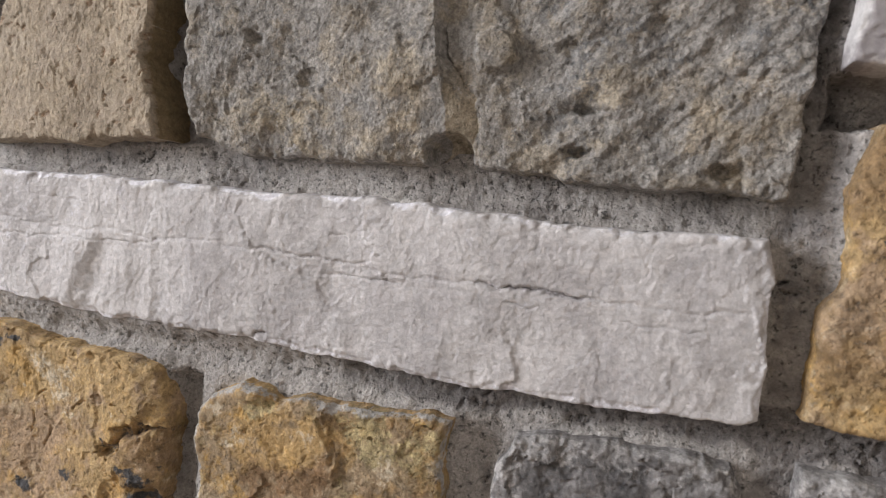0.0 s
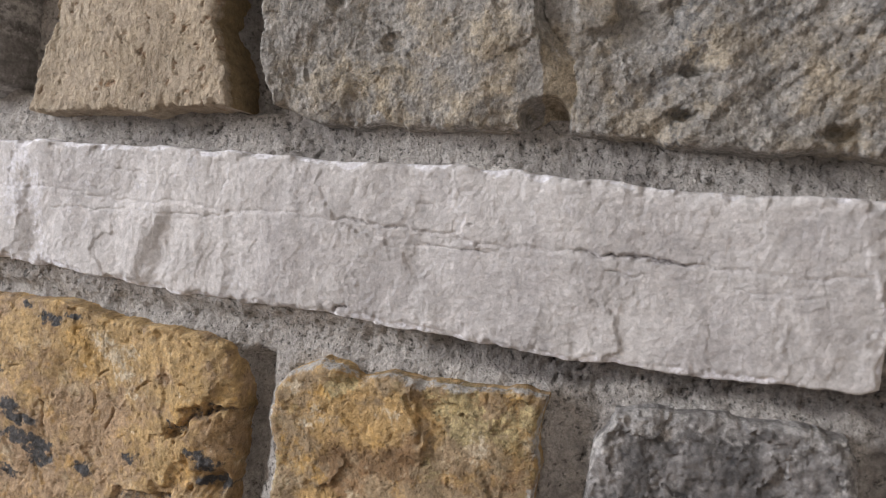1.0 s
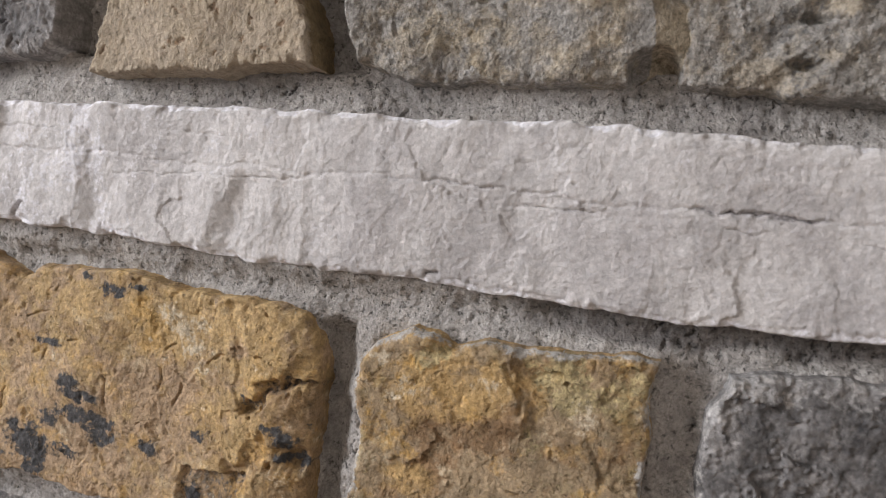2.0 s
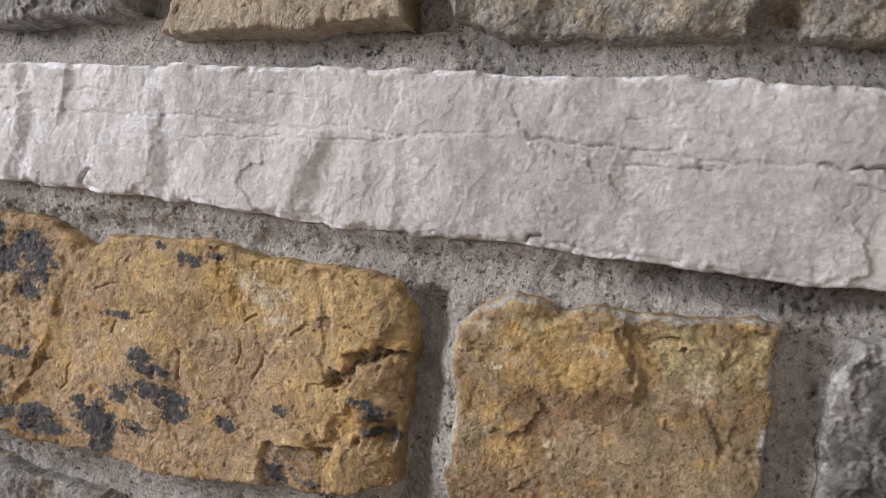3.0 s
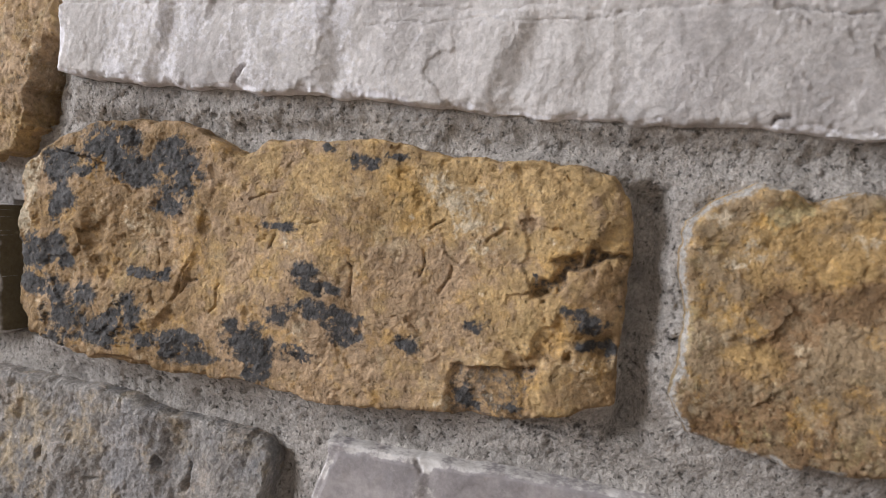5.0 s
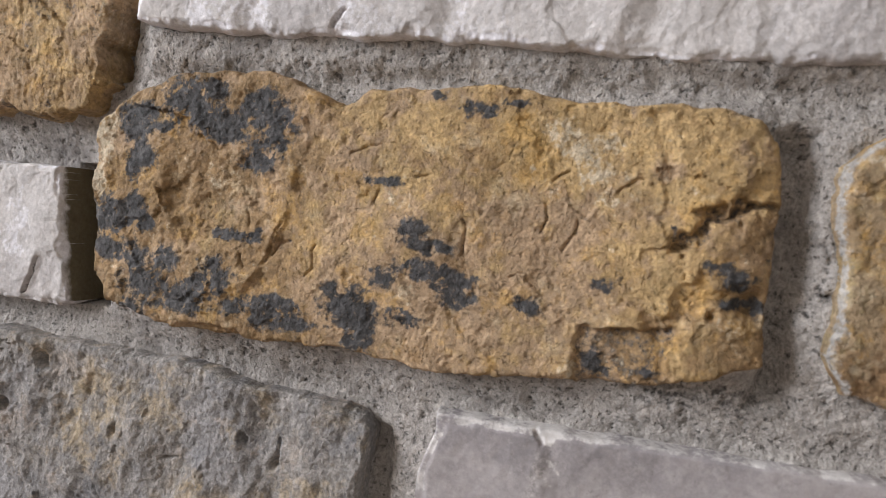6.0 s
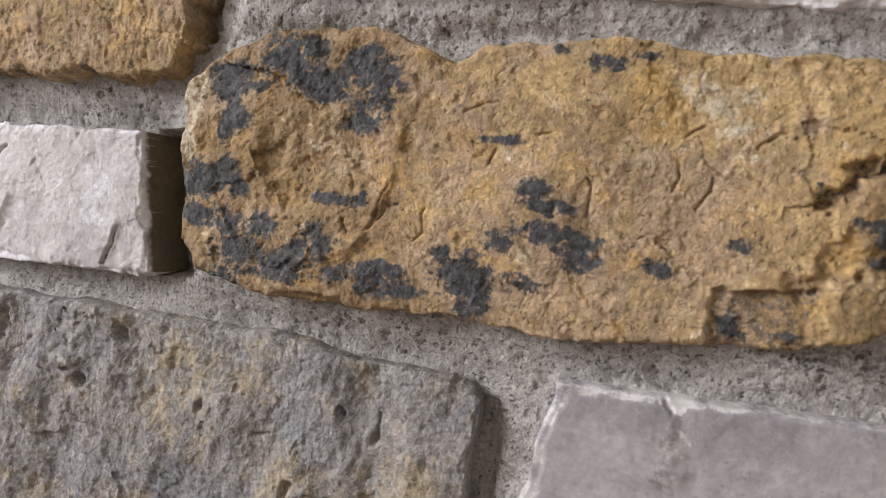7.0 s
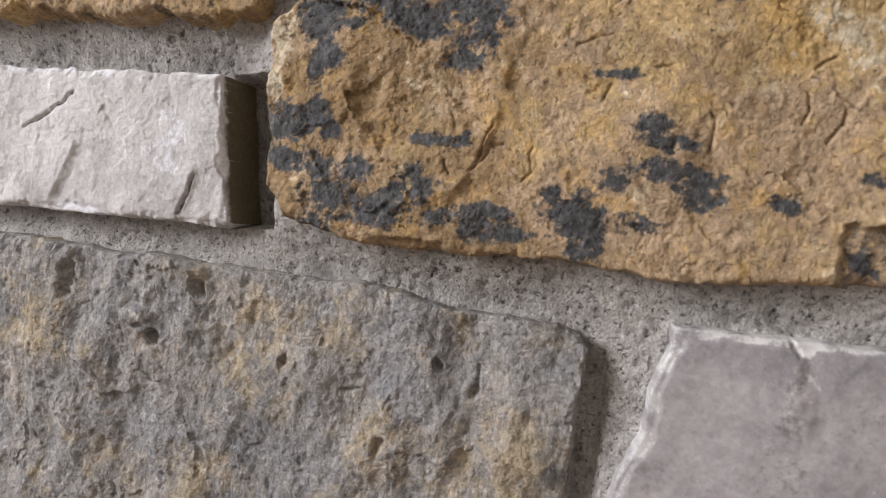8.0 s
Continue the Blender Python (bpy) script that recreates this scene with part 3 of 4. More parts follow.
def ochre_big(x, z, d):
    h = broken(x, z, 71, 0.0020, 0.0006, 0.0008, 0.0001, 1.1)
    lumpy = smooth(-0.15, -0.19, x) + 0.8 * smooth(-0.03, -0.005, x)
    h = h + 0.0013 * lumpy * fbm(x, z, 0.010, 5, 70, 0.6)
    stain_or_shade = np.maximum.reduce([blots(x, z, group, 72, 0.0026, 0.65, 1.22) for group in (DEPOSITS_SHOULDER, DEPOSITS_FOOT, DEPOSITS_MIDDLE, DEPOSITS_END)])
    stain_or_shade = stain_or_shade + 0.22 * fbm(x, z, 0.005, 4, 99, 0.75) - 0.5 * smooth(0.2, 0.7, fbm(x, z, 0.006, 4, 69, 0.7))
    hole = np.maximum(groove(x, z, [(-0.0176, 1.3685), (-0.0118, 1.3722), (-0.0061, 1.3758), (-0.001, 1.380), (0.0086, 1.382)], 0.0050, 73, 0.005), dent(x, z, -0.0035, 1.378, 0.008, 0.004, 74, 0.7, 0.8))
    h = h - 0.0055 * hole * (0.8 + 0.5 * fbm(x, z, 0.006, 3, 68))
    hollow = blots(x, z, [(-0.0095, 1.350, 0.004, 0.007), (-0.0145, 1.3435, 0.006, 0.006), (-0.020, 1.338, 0.007, 0.004), (0.002, 1.349, 0.008, 0.004)], 78, 0.004, 0.7)
    h = h - 0.0035 * hollow - 0.003 * blots(x, z, [(0.0075, 1.3475, 0.004, 0.006), (-0.0055, 1.3435, 0.002, 0.002)], 76, 0.002)
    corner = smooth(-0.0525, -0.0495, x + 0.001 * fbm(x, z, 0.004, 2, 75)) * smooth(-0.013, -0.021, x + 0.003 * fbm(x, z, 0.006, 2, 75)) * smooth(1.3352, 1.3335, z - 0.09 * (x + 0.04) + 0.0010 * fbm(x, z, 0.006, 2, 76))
    h = h - 0.0055 * corner * (0.75 + 0.4 * fbm(x, z, 0.012, 2, 77))
    h = h + ledge(x, z, [(-0.1885, 1.3321), (-0.1795, 1.3445), (-0.1736, 1.3621), (-0.1696, 1.3725), (-0.1650, 1.383), (-0.1660, 1.3885), (-0.162, 1.399)], 0.014, 0.02, 0.0024 * smooth(-0.6, 0.5, fbm(x, z, 0.014, 3, 68)), 79, 0.0045)
    h = h - 0.0020 * dent(x, z, -0.1665, 1.3805, 0.004, 0.008, 79, 0.2, 0.6)
    h = h - 0.0030 * dent(x, z, -0.152, 1.414, 0.010, 0.007, 80, 0.2, 0.8) - 0.0012 * groove(x, z, [(-0.1651, 1.4041), (-0.162, 1.4005), (-0.1587, 1.3988)], 0.002, 80)
    h = h - 0.0045 * dent(x, z, -0.203, 1.313, 0.022, 0.004, 81, 0.3, 0.6)
    h = h - 0.0022 * dent(x, z, -0.226, 1.372, 0.010, 0.013, 82, 0.5, 0.8) + 0.0022 * dent(x, z, -0.2535, 1.331, 0.009, 0.009, 83, 0.3, 0.8)
    h = h - 0.0012 * groove(x, z, [(-0.0306, 1.4123), (-0.0263, 1.4047), (-0.0234, 1.3924)], 0.004, 91) - 0.0016 * dent(x, z, -0.029, 1.412, 0.006, 0.003, 92, 0.4, 0.8)
    cracks = ([(-0.1585, 1.3542), (-0.1571, 1.3442), (-0.1607, 1.3412)], [(-0.1732, 1.3628), (-0.1765, 1.3527), (-0.1795, 1.3445)], [(-0.0969, 1.3693), (-0.0953, 1.3652), (-0.0968, 1.3562)], [(-0.0657, 1.3773), (-0.0654, 1.3722), (-0.0669, 1.3666)], [(-0.0545, 1.3724), (-0.0543, 1.3679), (-0.0585, 1.3611)],
              [(-0.0404, 1.3834), (-0.0361, 1.3876), (-0.0313, 1.3894)], [(-0.0642, 1.3867), (-0.0582, 1.3903)], [(-0.1315, 1.3783), (-0.1339, 1.3716)], [(-0.1155, 1.3846), (-0.1116, 1.3853)], [(-0.132, 1.3963), (-0.1441, 1.3922)], [(-0.1681, 1.3546), (-0.1728, 1.353), (-0.1795, 1.3445)], [(-0.1911, 1.3481), (-0.188, 1.3414)], [(-0.1883, 1.3598), (-0.1893, 1.3655)])
    lines = np.maximum.reduce([groove(x, z, p, 0.0008, 84, 0.0009) for p in cracks])
    h = h - 0.0012 * lines
    pits = pitted(x, z, 0.007, 85, 0.14, 1.0)
    h = h - 0.0006 * pits
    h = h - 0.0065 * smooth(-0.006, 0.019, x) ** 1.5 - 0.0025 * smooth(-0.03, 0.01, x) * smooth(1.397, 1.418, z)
    gold = dent(x, z, -0.045, 1.399, 0.11, 0.03, 98, 0.5, 0.9)
    # browner in corner and right end; hole and hollow take painted shade too
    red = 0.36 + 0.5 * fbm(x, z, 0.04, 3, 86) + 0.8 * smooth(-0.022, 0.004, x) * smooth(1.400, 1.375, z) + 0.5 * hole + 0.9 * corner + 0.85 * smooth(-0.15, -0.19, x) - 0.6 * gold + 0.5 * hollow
    pale = 0.06 + 0.34 * fbm(x, z, 0.02, 4, 87) - 0.3 * stain_or_shade + 0.5 * dent(x, z, -0.0535, 1.318, 0.0055, 0.007, 89, 0.2, 0.5)
    pale = pale + 0.5 * blots(x, z, [(-0.066, 1.405, 0.009, 0.004), (-0.052, 1.399, 0.010, 0.004), (-0.047, 1.391, 0.007, 0.003), (-0.263, 1.375, 0.004, 0.02), (-0.262, 1.40, 0.004, 0.008), (-0.253, 1.334, 0.008, 0.005)], 88, 0.005, 0.8)
    pink = 0.28 - 0.4 * gold + 0.35 * fbm(x, z, 0.035, 4, 103, 0.6) + 0.40 * smooth(-0.17, -0.14, x) * smooth(-0.02, -0.06, x) * smooth(1.40, 1.375, z)
    # deposits, plus painted shade in cracks, corner, hole and along the bottom edge
    deposit_shade = np.maximum.reduce([stain_or_shade, 0.35 * lines, 0.40 * corner, 0.5 * hole, 0.4 * smooth(1.320, 1.316, z) * smooth(-0.04, -0.02, x)])
    return h, {"hue": pink, "tone": red + 0.35 * variegated(x, z, 90), "stain_or_shade": deposit_shade, "fleck": pale + 0.25 * variegated(x, z, 95, 0.004)}


def ochre_plain(seed):
    def relief(x, z, d):
        h = broken(x, z, seed, 0.0025, 0.0007, 0.001, 0.0004, 1.3)
        return h, {"tone": 0.5 + 0.6 * fbm(x, z, 0.03, 3, seed + 20) + 0.6 * variegated(x, z, seed + 25), "stain_or_shade": 0.4 * fbm(x, z, 0.012, 3, seed + 21) - 0.05, "fleck": 0.05 + 0.4 * fbm(x, z, 0.015, 4, seed + 22)}
    return relief


def olive(x, z, d):
    h = broken(x, z, 101, 0.0024, 0.0008, 0.0008, 0.0001, 1.1)
    h = h - 0.004 * dent(x, z, 0.073, 1.4075, 0.009, 0.005, 102, 0.3, 0.7) + 0.003 * dent(x, z, 0.060, 1.409, 0.011, 0.006, 103, 0.2, 0.8)
    h = h - 0.0012 * groove(x, z, [(0.0536, 1.4109), (0.0622, 1.4130), (0.0703, 1.4096), (0.076, 1.407)], 0.0014, 94)
    h = h + ledge(x, z, [(0.1045, 1.378), (0.1043, 1.3849), (0.1013, 1.3952), (0.0974, 1.4033), (0.098, 1.409)], 0.018, 0.02, 0.0034, 104, 0.005)
    h = h - 0.0018 * groove(x, z, [(0.0974, 1.4033), (0.1013, 1.3952), (0.1043, 1.3849)], 0.0016, 105) - 0.0012 * groove(x, z, [(0.1085, 1.3941), (0.1128, 1.3915)], 0.0012, 110)
    rust = smooth(1.395, 1.362, z + 0.012 * fbm(x, z, 0.03, 3, 106))
    orange = blots(x, z, [(0.071, 1.392, 0.004, 0.003), (0.083, 1.386, 0.006, 0.005), (0.125, 1.373, 0.012, 0.004), (0.050, 1.364, 0.012, 0.005), (0.060, 1.350, 0.012, 0.008)], 96, 0.005, 0.7)
    dull = 0.15 + 0.45 * fbm(x, z, 0.04, 3, 107) + 0.95 * rust + 0.55 * smooth(0.07, 0.13, x) * rust - 0.6 * orange
    pale = 0.06 + 0.36 * fbm(x, z, 0.014, 4, 108, 0.6) + 0.45 * blots(x, z, [(0.041, 1.399, 0.006, 0.003), (0.054, 1.387, 0.006, 0.006), (0.130, 1.386, 0.007, 0.005), (0.1275, 1.393, 0.004, 0.004), (0.090, 1.394, 0.007, 0.005), (0.150, 1.393, 0.004, 0.008)], 97, 0.004, 0.8)
    green = 0.08 + 0.35 * fbm(x, z, 0.03, 3, 109) + 0.55 * blots(x, z, [(0.114, 1.402, 0.012, 0.007), (0.066, 1.402, 0.010, 0.005), (0.125, 1.394, 0.012, 0.007), (0.109, 1.374, 0.006, 0.004), (0.143, 1.400, 0.010, 0.006)], 93, 0.005, 0.7)
    return h, {"tone": dull + 0.35 * variegated(x, z, 195), "hue": 0.35 + 0.5 * fbm(x, z, 0.03, 4, 92, 0.6) + 0.3 * rust - 0.5 * orange, "stain_or_shade": green, "fleck": pale}


def mottled(x, z, d):
    h = broken(x, z, 111, 0.0026, 0.0007, 0.0014, 0.0003, 1.3, 0.016, 0.25) + 0.0030 * fbm(x, z, 0.022, 5, 108, 0.5, 1.5)
    for cx, cz, rx, rz, deep in ((-0.317, 1.262, 0.0055, 0.0045, 0.005), (-0.1895, 1.268, 0.003, 0.008, 0.004), (-0.172, 1.265, 0.003, 0.009, 0.004), (-0.298, 1.286, 0.004, 0.007, 0.004), (-0.344, 1.272, 0.008, 0.008, 0.002), (-0.212, 1.229, 0.003, 0.008, 0.003), (-0.254, 1.263, 0.004, 0.006, 0.003), (-0.365, 1.283, 0.004, 0.012, 0.003)):
        h = h - 1.4 * deep * dent(x, z, cx, cz, rx, rz, 112, 0.7, 0.9)
    h = h + 0.0032 * dent(x, z, -0.325, 1.272, 0.010, 0.006, 113, 0.3, 0.8)
    top = dent(x, z, -0.1465, 1.287, 0.010, 0.0035, 114, 0.4, 0.7)
    h = h - 0.003 * top - 0.0012 * groove(x, z, [(-0.2287, 1.2517), (-0.222, 1.2535)], 0.0015, 111)
    warm = 0.12 + 0.6 * fbm(x, z, 0.03, 4, 115, 0.6) + 0.3 * variegated(x, z, 197, 0.006, 1.8)
    warm = warm + 0.5 * blots(x, z, [(-0.263, 1.277, 0.016, 0.011), (-0.240, 1.268, 0.018, 0.012), (-0.227, 1.260, 0.010, 0.009), (-0.274, 1.262, 0.010, 0.010), (-0.262, 1.242, 0.009, 0.007), (-0.215, 1.24, 0.005, 0.012), (-0.152, 1.243, 0.016, 0.010), (-0.172, 1.222, 0.010, 0.008), (-0.375, 1.27, 0.012, 0.02), (-0.35, 1.235, 0.012, 0.010)], 116, 0.012, 0.9)
    blue = 0.15 + 0.5 * fbm(x, z, 0.04, 3, 120) + 0.5 * blots(x, z, [(-0.20, 1.26, 0.02, 0.02), (-0.335, 1.228, 0.02, 0.012), (-0.29, 1.226, 0.02, 0.014), (-0.235, 1.222, 0.02, 0.012), (-0.305, 1.279, 0.012, 0.010)], 109, 0.01, 0.7) - 0.3 * warm
    # darker patches, several of them in the dents and the top chip
    dark = 0.02 + 0.42 * fbm(x, z, 0.016, 4, 117, 0.6, 1.5) + 0.35 * top + 0.4 * blots(x, z, [(-0.377, 1.186, 0.016, 0.010), (-0.298, 1.284, 0.006, 0.006), (-0.1895, 1.268, 0.003, 0.008), (-0.172, 1.265, 0.003, 0.009), (-0.340, 1.273, 0.010, 0.006)], 110, 0.004, 0.7)
    pale = 0.02 + 0.38 * fbm(x, z, 0.010, 4, 118, 0.6) + 0.7 * dent(x, z, -0.327, 1.272, 0.008, 0.005, 119, 0.5, 0.8)
    return h, {"tone": warm, "hue": blue, "stain_or_shade": dark, "fleck": pale}


def dark_cloud(x, z, d):
    h = broken(x, z, 121, 0.0026, 0.0011, 0.0016, 0.0003)
    rim = smooth(0.010, 0.001, d + 0.006 * fbm(x, z, 0.014, 4, 122, 0.6))
    cloud = fbm(x, z, 0.012, 4, 123, 0.6)
    return h, {"tone": 0.5 + 0.7 * cloud - 0.5 * rim, "stain_or_shade": 0.1 + 0.4 * fbm(x, z, 0.02, 3, 124) - 0.5 * rim, "fleck": 0.12 + 0.45 * fbm(x, z, 0.009, 4, 125, 0.6) + 0.28 * rim}


def flat_grey(x, z, d):
    h = 0.0008 * fbm(x, z, 0.05, 2, 131) + 0.00018 * fbm(x, z, 0.005, 3, 132) + ledge(x, z, [(-0.057, 1.262), (-0.062, 1.28), (-0.0655, 1.292)], 0.02, 0.02, 0.0012, 133, 0.008)
    edge = np.maximum(0.0032 + 0.0026 * fbm(x, z, 0.012, 3, 134), 0.0012) * smooth(-0.03, -0.07, x) + 0.0012
    rim = smooth(edge, edge * 0.5, d)
    # the notch is sunk, and darkened in colour like the cracks
    notch = groove(x, z, [(-0.0635, 1.2935), (-0.0625, 1.290), (-0.0602, 1.2875)], 0.0012, 135)
    vein = 0.3 * groove(x, z, [(-0.062, 1.287), (-0.045, 1.265), (-0.03, 1.24)], 0.0016, 136)
    h = h - 0.0007 * rim - 0.0012 * notch
    return h, {"tone": 0.4 + 0.6 * fbm(x, z, 0.035, 3, 137), "stain_or_shade": 0.12 + 0.45 * fbm(x, z, 0.03, 4, 138, stretch=2) + 0.4 * notch + 0.4 * dent(x, z, -0.060, 1.268, 0.006, 0.02, 198, 0.6, 0.9), "fleck": 0.02 + 0.3 * fbm(x, z, 0.008, 3, 139) + 0.6 * rim + vein + 0.5 * dent(x, z, -0.0575, 1.2885, 0.006, 0.003, 140, 0.3, 0.7)}


# ---- the stones ----
X0, X1, Z0, Z1 = -0.46, 0.36, 1.14, 1.625
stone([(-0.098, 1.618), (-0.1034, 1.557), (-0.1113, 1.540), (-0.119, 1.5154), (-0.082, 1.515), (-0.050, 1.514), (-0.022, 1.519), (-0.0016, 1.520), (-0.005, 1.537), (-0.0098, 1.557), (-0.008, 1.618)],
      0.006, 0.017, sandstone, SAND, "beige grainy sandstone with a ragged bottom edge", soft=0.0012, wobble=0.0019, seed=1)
stone([(-0.30, 1.618), (-0.30, 1.517), (-0.217, 1.518), (-0.183, 1.520), (-0.153, 1.5216), (-0.1425, 1.528), (-0.1422, 1.539), (-0.137, 1.618)],
      0.002, 0.014, dark_cloud, SLATE, "dark blue-grey split stone", soft=0.004, wobble=0.0012, seed=2)
stone([(0.008, 1.618), (0.0103, 1.586), (0.0136, 1.552), (0.0175, 1.5235), (0.043, 1.5166), (0.079, 1.517), (0.125, 1.517), (0.154, 1.518), (0.189, 1.5163), (0.216, 1.513), (0.252, 1.5157), (0.2699, 1.514), (0.2721, 1.5275), (0.2735, 1.556), (0.277, 1.618)],
      0.000, 0.014, grey_rough, GREY, "large rough grey stone with ochre patches and a broken step", lap=0.45, soft=0.0035, wobble=0.0016, chips=0.0014, seed=3, lean=(-0.025, 0.0))
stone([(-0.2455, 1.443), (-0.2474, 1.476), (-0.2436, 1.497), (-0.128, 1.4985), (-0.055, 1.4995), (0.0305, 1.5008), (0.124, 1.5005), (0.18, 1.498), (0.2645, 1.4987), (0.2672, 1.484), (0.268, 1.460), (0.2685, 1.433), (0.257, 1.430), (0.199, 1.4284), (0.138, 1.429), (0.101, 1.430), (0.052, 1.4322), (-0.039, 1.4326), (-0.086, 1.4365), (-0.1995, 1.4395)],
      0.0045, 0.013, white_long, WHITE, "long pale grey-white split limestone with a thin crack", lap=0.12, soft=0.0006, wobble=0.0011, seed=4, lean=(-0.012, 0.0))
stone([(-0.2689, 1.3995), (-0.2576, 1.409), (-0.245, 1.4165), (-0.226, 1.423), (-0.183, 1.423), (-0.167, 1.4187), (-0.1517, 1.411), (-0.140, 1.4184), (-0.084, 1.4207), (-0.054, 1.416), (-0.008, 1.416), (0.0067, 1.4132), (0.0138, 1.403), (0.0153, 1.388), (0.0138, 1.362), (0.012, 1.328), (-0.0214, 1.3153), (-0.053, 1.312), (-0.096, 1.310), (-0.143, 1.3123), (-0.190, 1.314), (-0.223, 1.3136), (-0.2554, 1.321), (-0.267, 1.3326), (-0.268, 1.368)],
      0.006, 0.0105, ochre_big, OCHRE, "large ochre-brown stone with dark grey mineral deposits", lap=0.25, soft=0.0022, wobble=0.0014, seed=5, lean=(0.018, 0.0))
stone([(0.0317, 1.3967), (0.0403, 1.405), (0.0555, 1.413), (0.0668, 1.411), (0.0738, 1.4075), (0.086, 1.4125), (0.099, 1.411), (0.117, 1.411), (0.136, 1.4124), (0.1538, 1.4126), (0.152, 1.396), (0.1526, 1.380), (0.150, 1.3275), (0.110, 1.316), (0.074, 1.3125), (0.0615, 1.316), (0.0399, 1.3208), (0.0325, 1.333), (0.0345, 1.362), (0.0315, 1.380)],
      0.008, 0.011, olive, OLIVE, "olive and rust-brown split stone with rounded edges", lap=0.7, soft=0.0028, wobble=0.0014, seed=6)
stone([(0.1714, 1.33), (0.1713, 1.379), (0.1735, 1.3955), (0.180, 1.4099), (0.2004, 1.4126), (0.2405, 1.4145), (0.2625, 1.413), (0.268, 1.4046), (0.268, 1.33)],
      0.000, 0.010, dark_cloud, SLATE, "dark grey stone with cloudy pale rim", lap=0.5, soft=0.004, wobble=0.0012, seed=7)
stone([(0.285, 1.416), (0.311, 1.4174), (0.352, 1.417), (0.352, 1.34), (0.284, 1.34)],
      -0.002, 0.009, dark_cloud, SLATE, "dark grey stone with cloudy pale rim", lap=0.5, soft=0.003, wobble=0.001, seed=8)
stone([(0.2963, 1.543), (0.2938, 1.5326), (0.2895, 1.5206), (0.2933, 1.503), (0.2915, 1.485), (0.2853, 1.470), (0.2848, 1.4347), (0.294, 1.433), (0.352, 1.4355), (0.352, 1.546)],
      0.001, 0.012, ochre_plain(141), OCHRE, "bright orange-ochre split stone", soft=0.0035, wobble=0.0012, seed=9)
stone([(0.2868, 1.618), (0.2848, 1.585), (0.2833, 1.5625), (0.292, 1.562), (0.352, 1.562), (0.352, 1.618)],
      0.004, 0.012, white_split(151), SMOOTH, "pale grey limestone above a deep open joint", soft=0.0010, wobble=0.0005, seed=10, lean=(-0.05, 0.0))
stone([(-0.452, 1.302), (-0.404, 1.301), (-0.3725, 1.2997), (-0.3134, 1.2986), (-0.272, 1.2958), (-0.2336, 1.2965), (-0.209, 1.2944), (-0.185, 1.2885), (-0.156, 1.2882), (-0.1425, 1.288), (-0.1346, 1.2836), (-0.131, 1.2786), (-0.1313, 1.271), (-0.1326, 1.249), (-0.1334, 1.222), (-0.134, 1.148), (-0.452, 1.148)],
      -0.003, 0.011, mottled, BLUEGREY, "rough mottled blue-grey and ochre stone", lap=0.45, soft=0.0025, wobble=0.0014, seed=11)
stone([(-0.1014, 1.2935), (-0.063, 1.2932), (-0.011, 1.2918), (0.054, 1.2912), (0.075, 1.291), (0.075, 1.148), (-0.120, 1.148), (-0.1183, 1.228), (-0.1168, 1.2345), (-0.1087, 1.2505), (-0.1078, 1.267), (-0.1017, 1.286)],
      0.003, 0.011, flat_grey, SMOOTH, "smooth flat grey limestone with a pale chipped rim", soft=0.001, wobble=0.0006, chips=0.0003, seed=12)
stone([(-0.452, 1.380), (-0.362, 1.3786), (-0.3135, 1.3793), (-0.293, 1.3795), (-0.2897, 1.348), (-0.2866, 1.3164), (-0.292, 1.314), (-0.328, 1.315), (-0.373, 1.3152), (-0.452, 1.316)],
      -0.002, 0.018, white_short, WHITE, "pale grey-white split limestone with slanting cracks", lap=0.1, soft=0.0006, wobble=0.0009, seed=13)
stone([(-0.452, 1.500), (-0.258, 1.498), (-0.2555, 1.476), (-0.257, 1.460), (-0.266, 1.449), (-0.2746, 1.4346), (-0.272, 1.417), (-0.279, 1.4076), (-0.2845, 1.4023), (-0.3067, 1.4026), (-0.348, 1.4038), (-0.452, 1.404)],
      0.001, 0.015, ochre_plain(161), OCHRE, "orange-brown split stone with dark bottom edge", soft=0.002, wobble=0.0026, chips=0.003, seed=14)


# ---- the mortar between them: a sandy bed that meets each stone at its own depth ----
# low corner, high corner, depth (negative: filled up), softness of its rim
RAKED = [((-0.295, 1.3135), (-0.2675, 1.3815), 0.015, 0.0030), ((-0.010, 1.519), (0.020, 1.622), 0.008, 0.0035), ((-0.145, 1.524), (-0.098, 1.622), 0.008, 0.0035), ((-0.276, 1.420), (-0.262, 1.452), 0.009, 0.0035), ((0.279, 1.541), (0.356, 1.5625), 0.018, 0.004),
         ((0.008, 1.308), (0.0290, 1.412), 0.011, 0.0095), ((-0.136, 1.15), (-0.122, 1.281), 0.004, 0.0035), ((-0.255, 1.420), (0.11, 1.450), -0.0065, 0.012)]


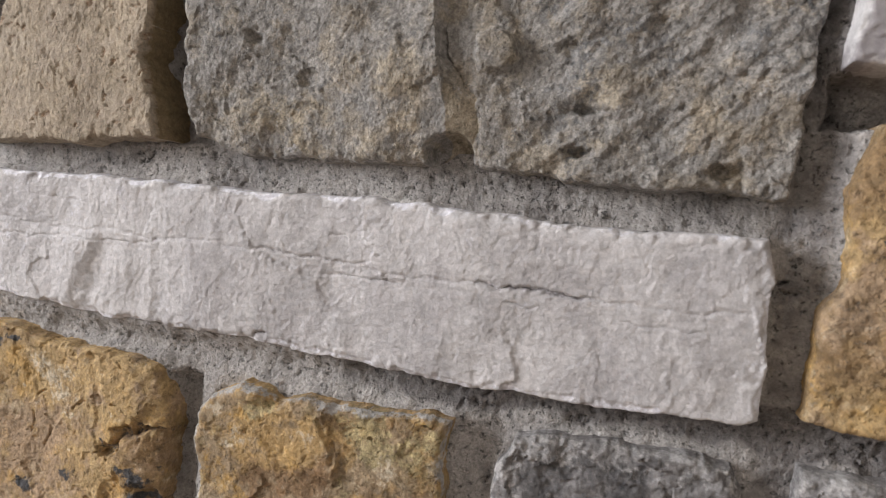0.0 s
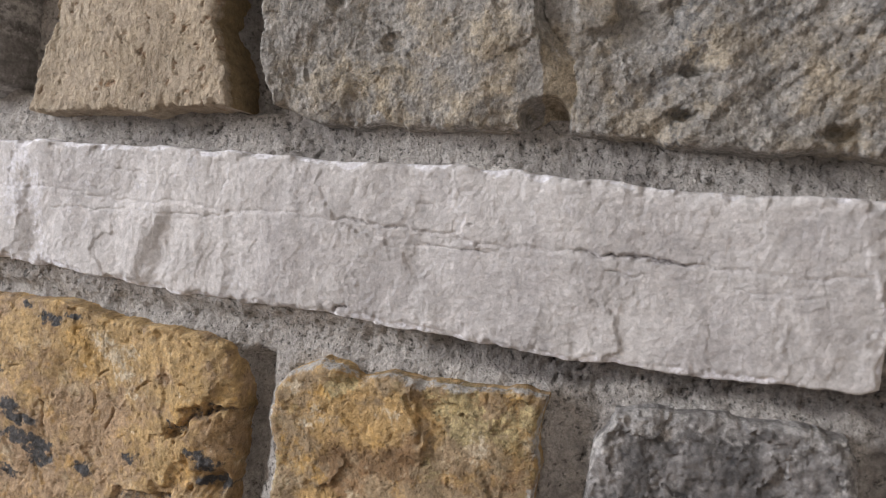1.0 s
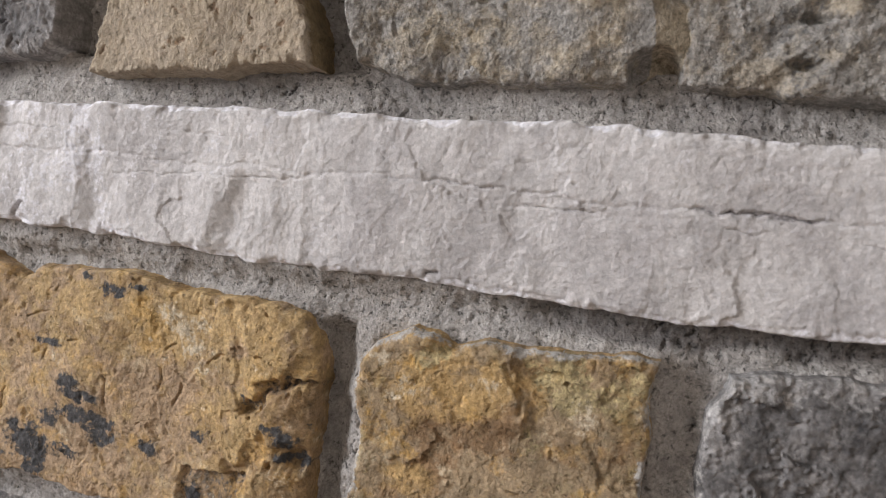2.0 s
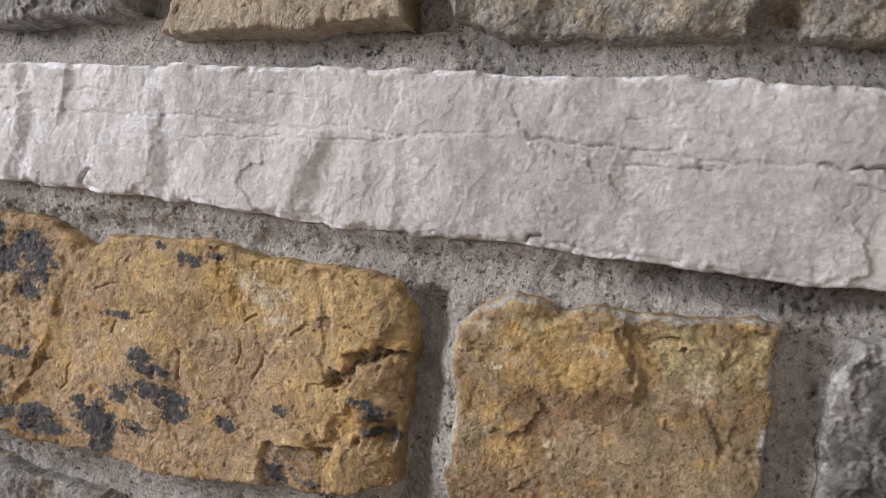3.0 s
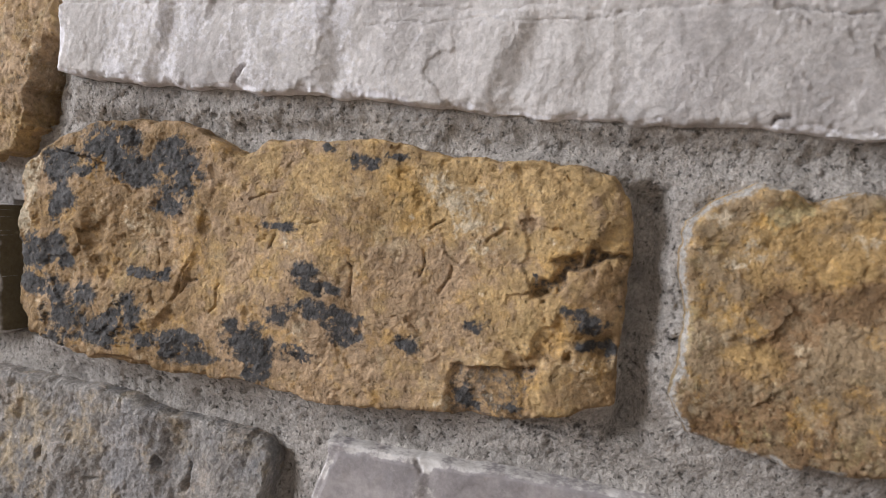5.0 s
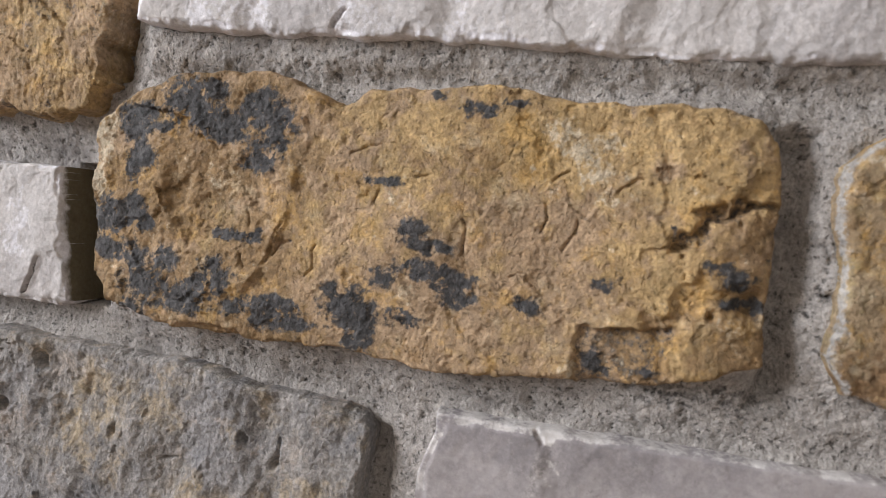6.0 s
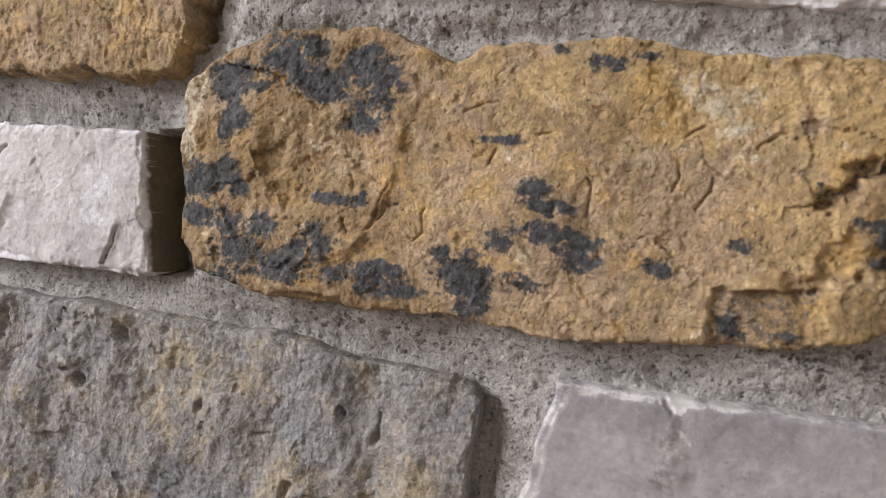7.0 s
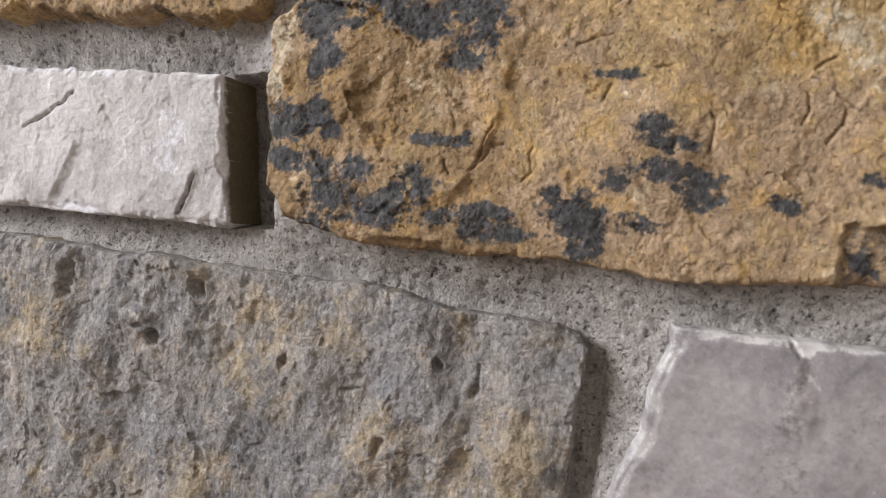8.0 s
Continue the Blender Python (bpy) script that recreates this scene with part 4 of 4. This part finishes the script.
def mortar_bed():
    step = 0.0008
    x, z = np.meshgrid(np.arange(X0, X1, step), np.arange(Z0, Z1, step))
    total, weight, nearest = np.zeros(x.shape), np.zeros(x.shape), np.full(x.shape, -9.0)
    for outline, face, proud, lean, (mx, mz), wobble, seed in STONES:
        d = inside(x, z, outline)
        nearest = np.maximum(nearest, d)
        w = 1 / (np.maximum(-d, 0) + 0.003) ** 2
        ex = np.clip(x, min(p[0] for p in outline), max(p[0] for p in outline))
        total, weight = total + w * (face + lean[0] * (ex - mx) - proud), weight + w
    coarse = smooth(0.06, 0.13, x) * smooth(1.438, 1.433, z) * smooth(1.4155, 1.4215, z + 0.002 * fbm(x, z, 0.012, 2, 184)) + 0.15 * smooth(1.498, 1.502, z) + 0.5 * smooth(0.268, 0.275, x) * smooth(0.295, 0.285, x)
    coarse = np.clip(coarse + 0.3 * fbm(x, z, 0.05, 2, 171), 0, 1)
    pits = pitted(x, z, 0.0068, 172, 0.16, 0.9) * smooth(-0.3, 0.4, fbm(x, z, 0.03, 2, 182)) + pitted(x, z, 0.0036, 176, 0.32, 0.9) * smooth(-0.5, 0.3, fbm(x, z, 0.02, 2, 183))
    out = total / weight + 0.0010 * fbm(x, z, 0.025, 2, 173) + 0.0008 * fbm(x, z, 0.006, 3, 174, 0.7)
    out = out - (0.0010 + 0.0010 * coarse) * pits + 0.0010 * coarse * fbm(x, z, 0.005, 3, 175, 0.7)
    smear = smooth(-0.006, 0.0, nearest) * (0.4 + 0.6 * fbm(x, z, 0.03, 2, 177))
    out = out - 0.003 * coarse
    cut = np.zeros(x.shape)
    for (ax, az), (bx, bz), deep, rim in RAKED:
        inner = np.minimum.reduce([x - ax, bx - x, z - az, bz - z]) + 0.0015 * fbm(x, z, 0.01, 3, 180)
        out = out - deep * smooth(0.0, rim, inner)
        cut = np.maximum(cut, (deep > 0) * smooth(0.0, rim, inner))
    out = out + 0.0030 * np.maximum(smear, 0) * (1 - cut)
    rim = np.minimum.reduce([x - X0, X1 - x, z - Z0, Z1 - z])
    out = out - 0.035 * smooth(0.006, 0.0, rim)
    keep = (nearest < 0.006)[:-1, :-1]
    # pits painted dark for their shade, plus dark stains below the ochre stone
    masks = {"tone": 0.08 + 0.95 * coarse + 0.3 * fbm(x, z, 0.03, 3, 178), "stain_or_shade": 0.85 * pits * (0.6 + 0.4 * coarse) + 0.55 * blots(x, z, [(-0.014, 1.3135, 0.012, 0.004), (0.008, 1.312, 0.009, 0.005)], 185, 0.005, 0.8), "fleck": 0.05 + 0.55 * np.maximum(smear, 0) * (1 - 0.9 * coarse) - 0.15 * coarse + 0.25 * fbm(x, z, 0.02, 3, 179)}
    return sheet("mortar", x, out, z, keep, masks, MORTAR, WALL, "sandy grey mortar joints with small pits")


mortar_bed()
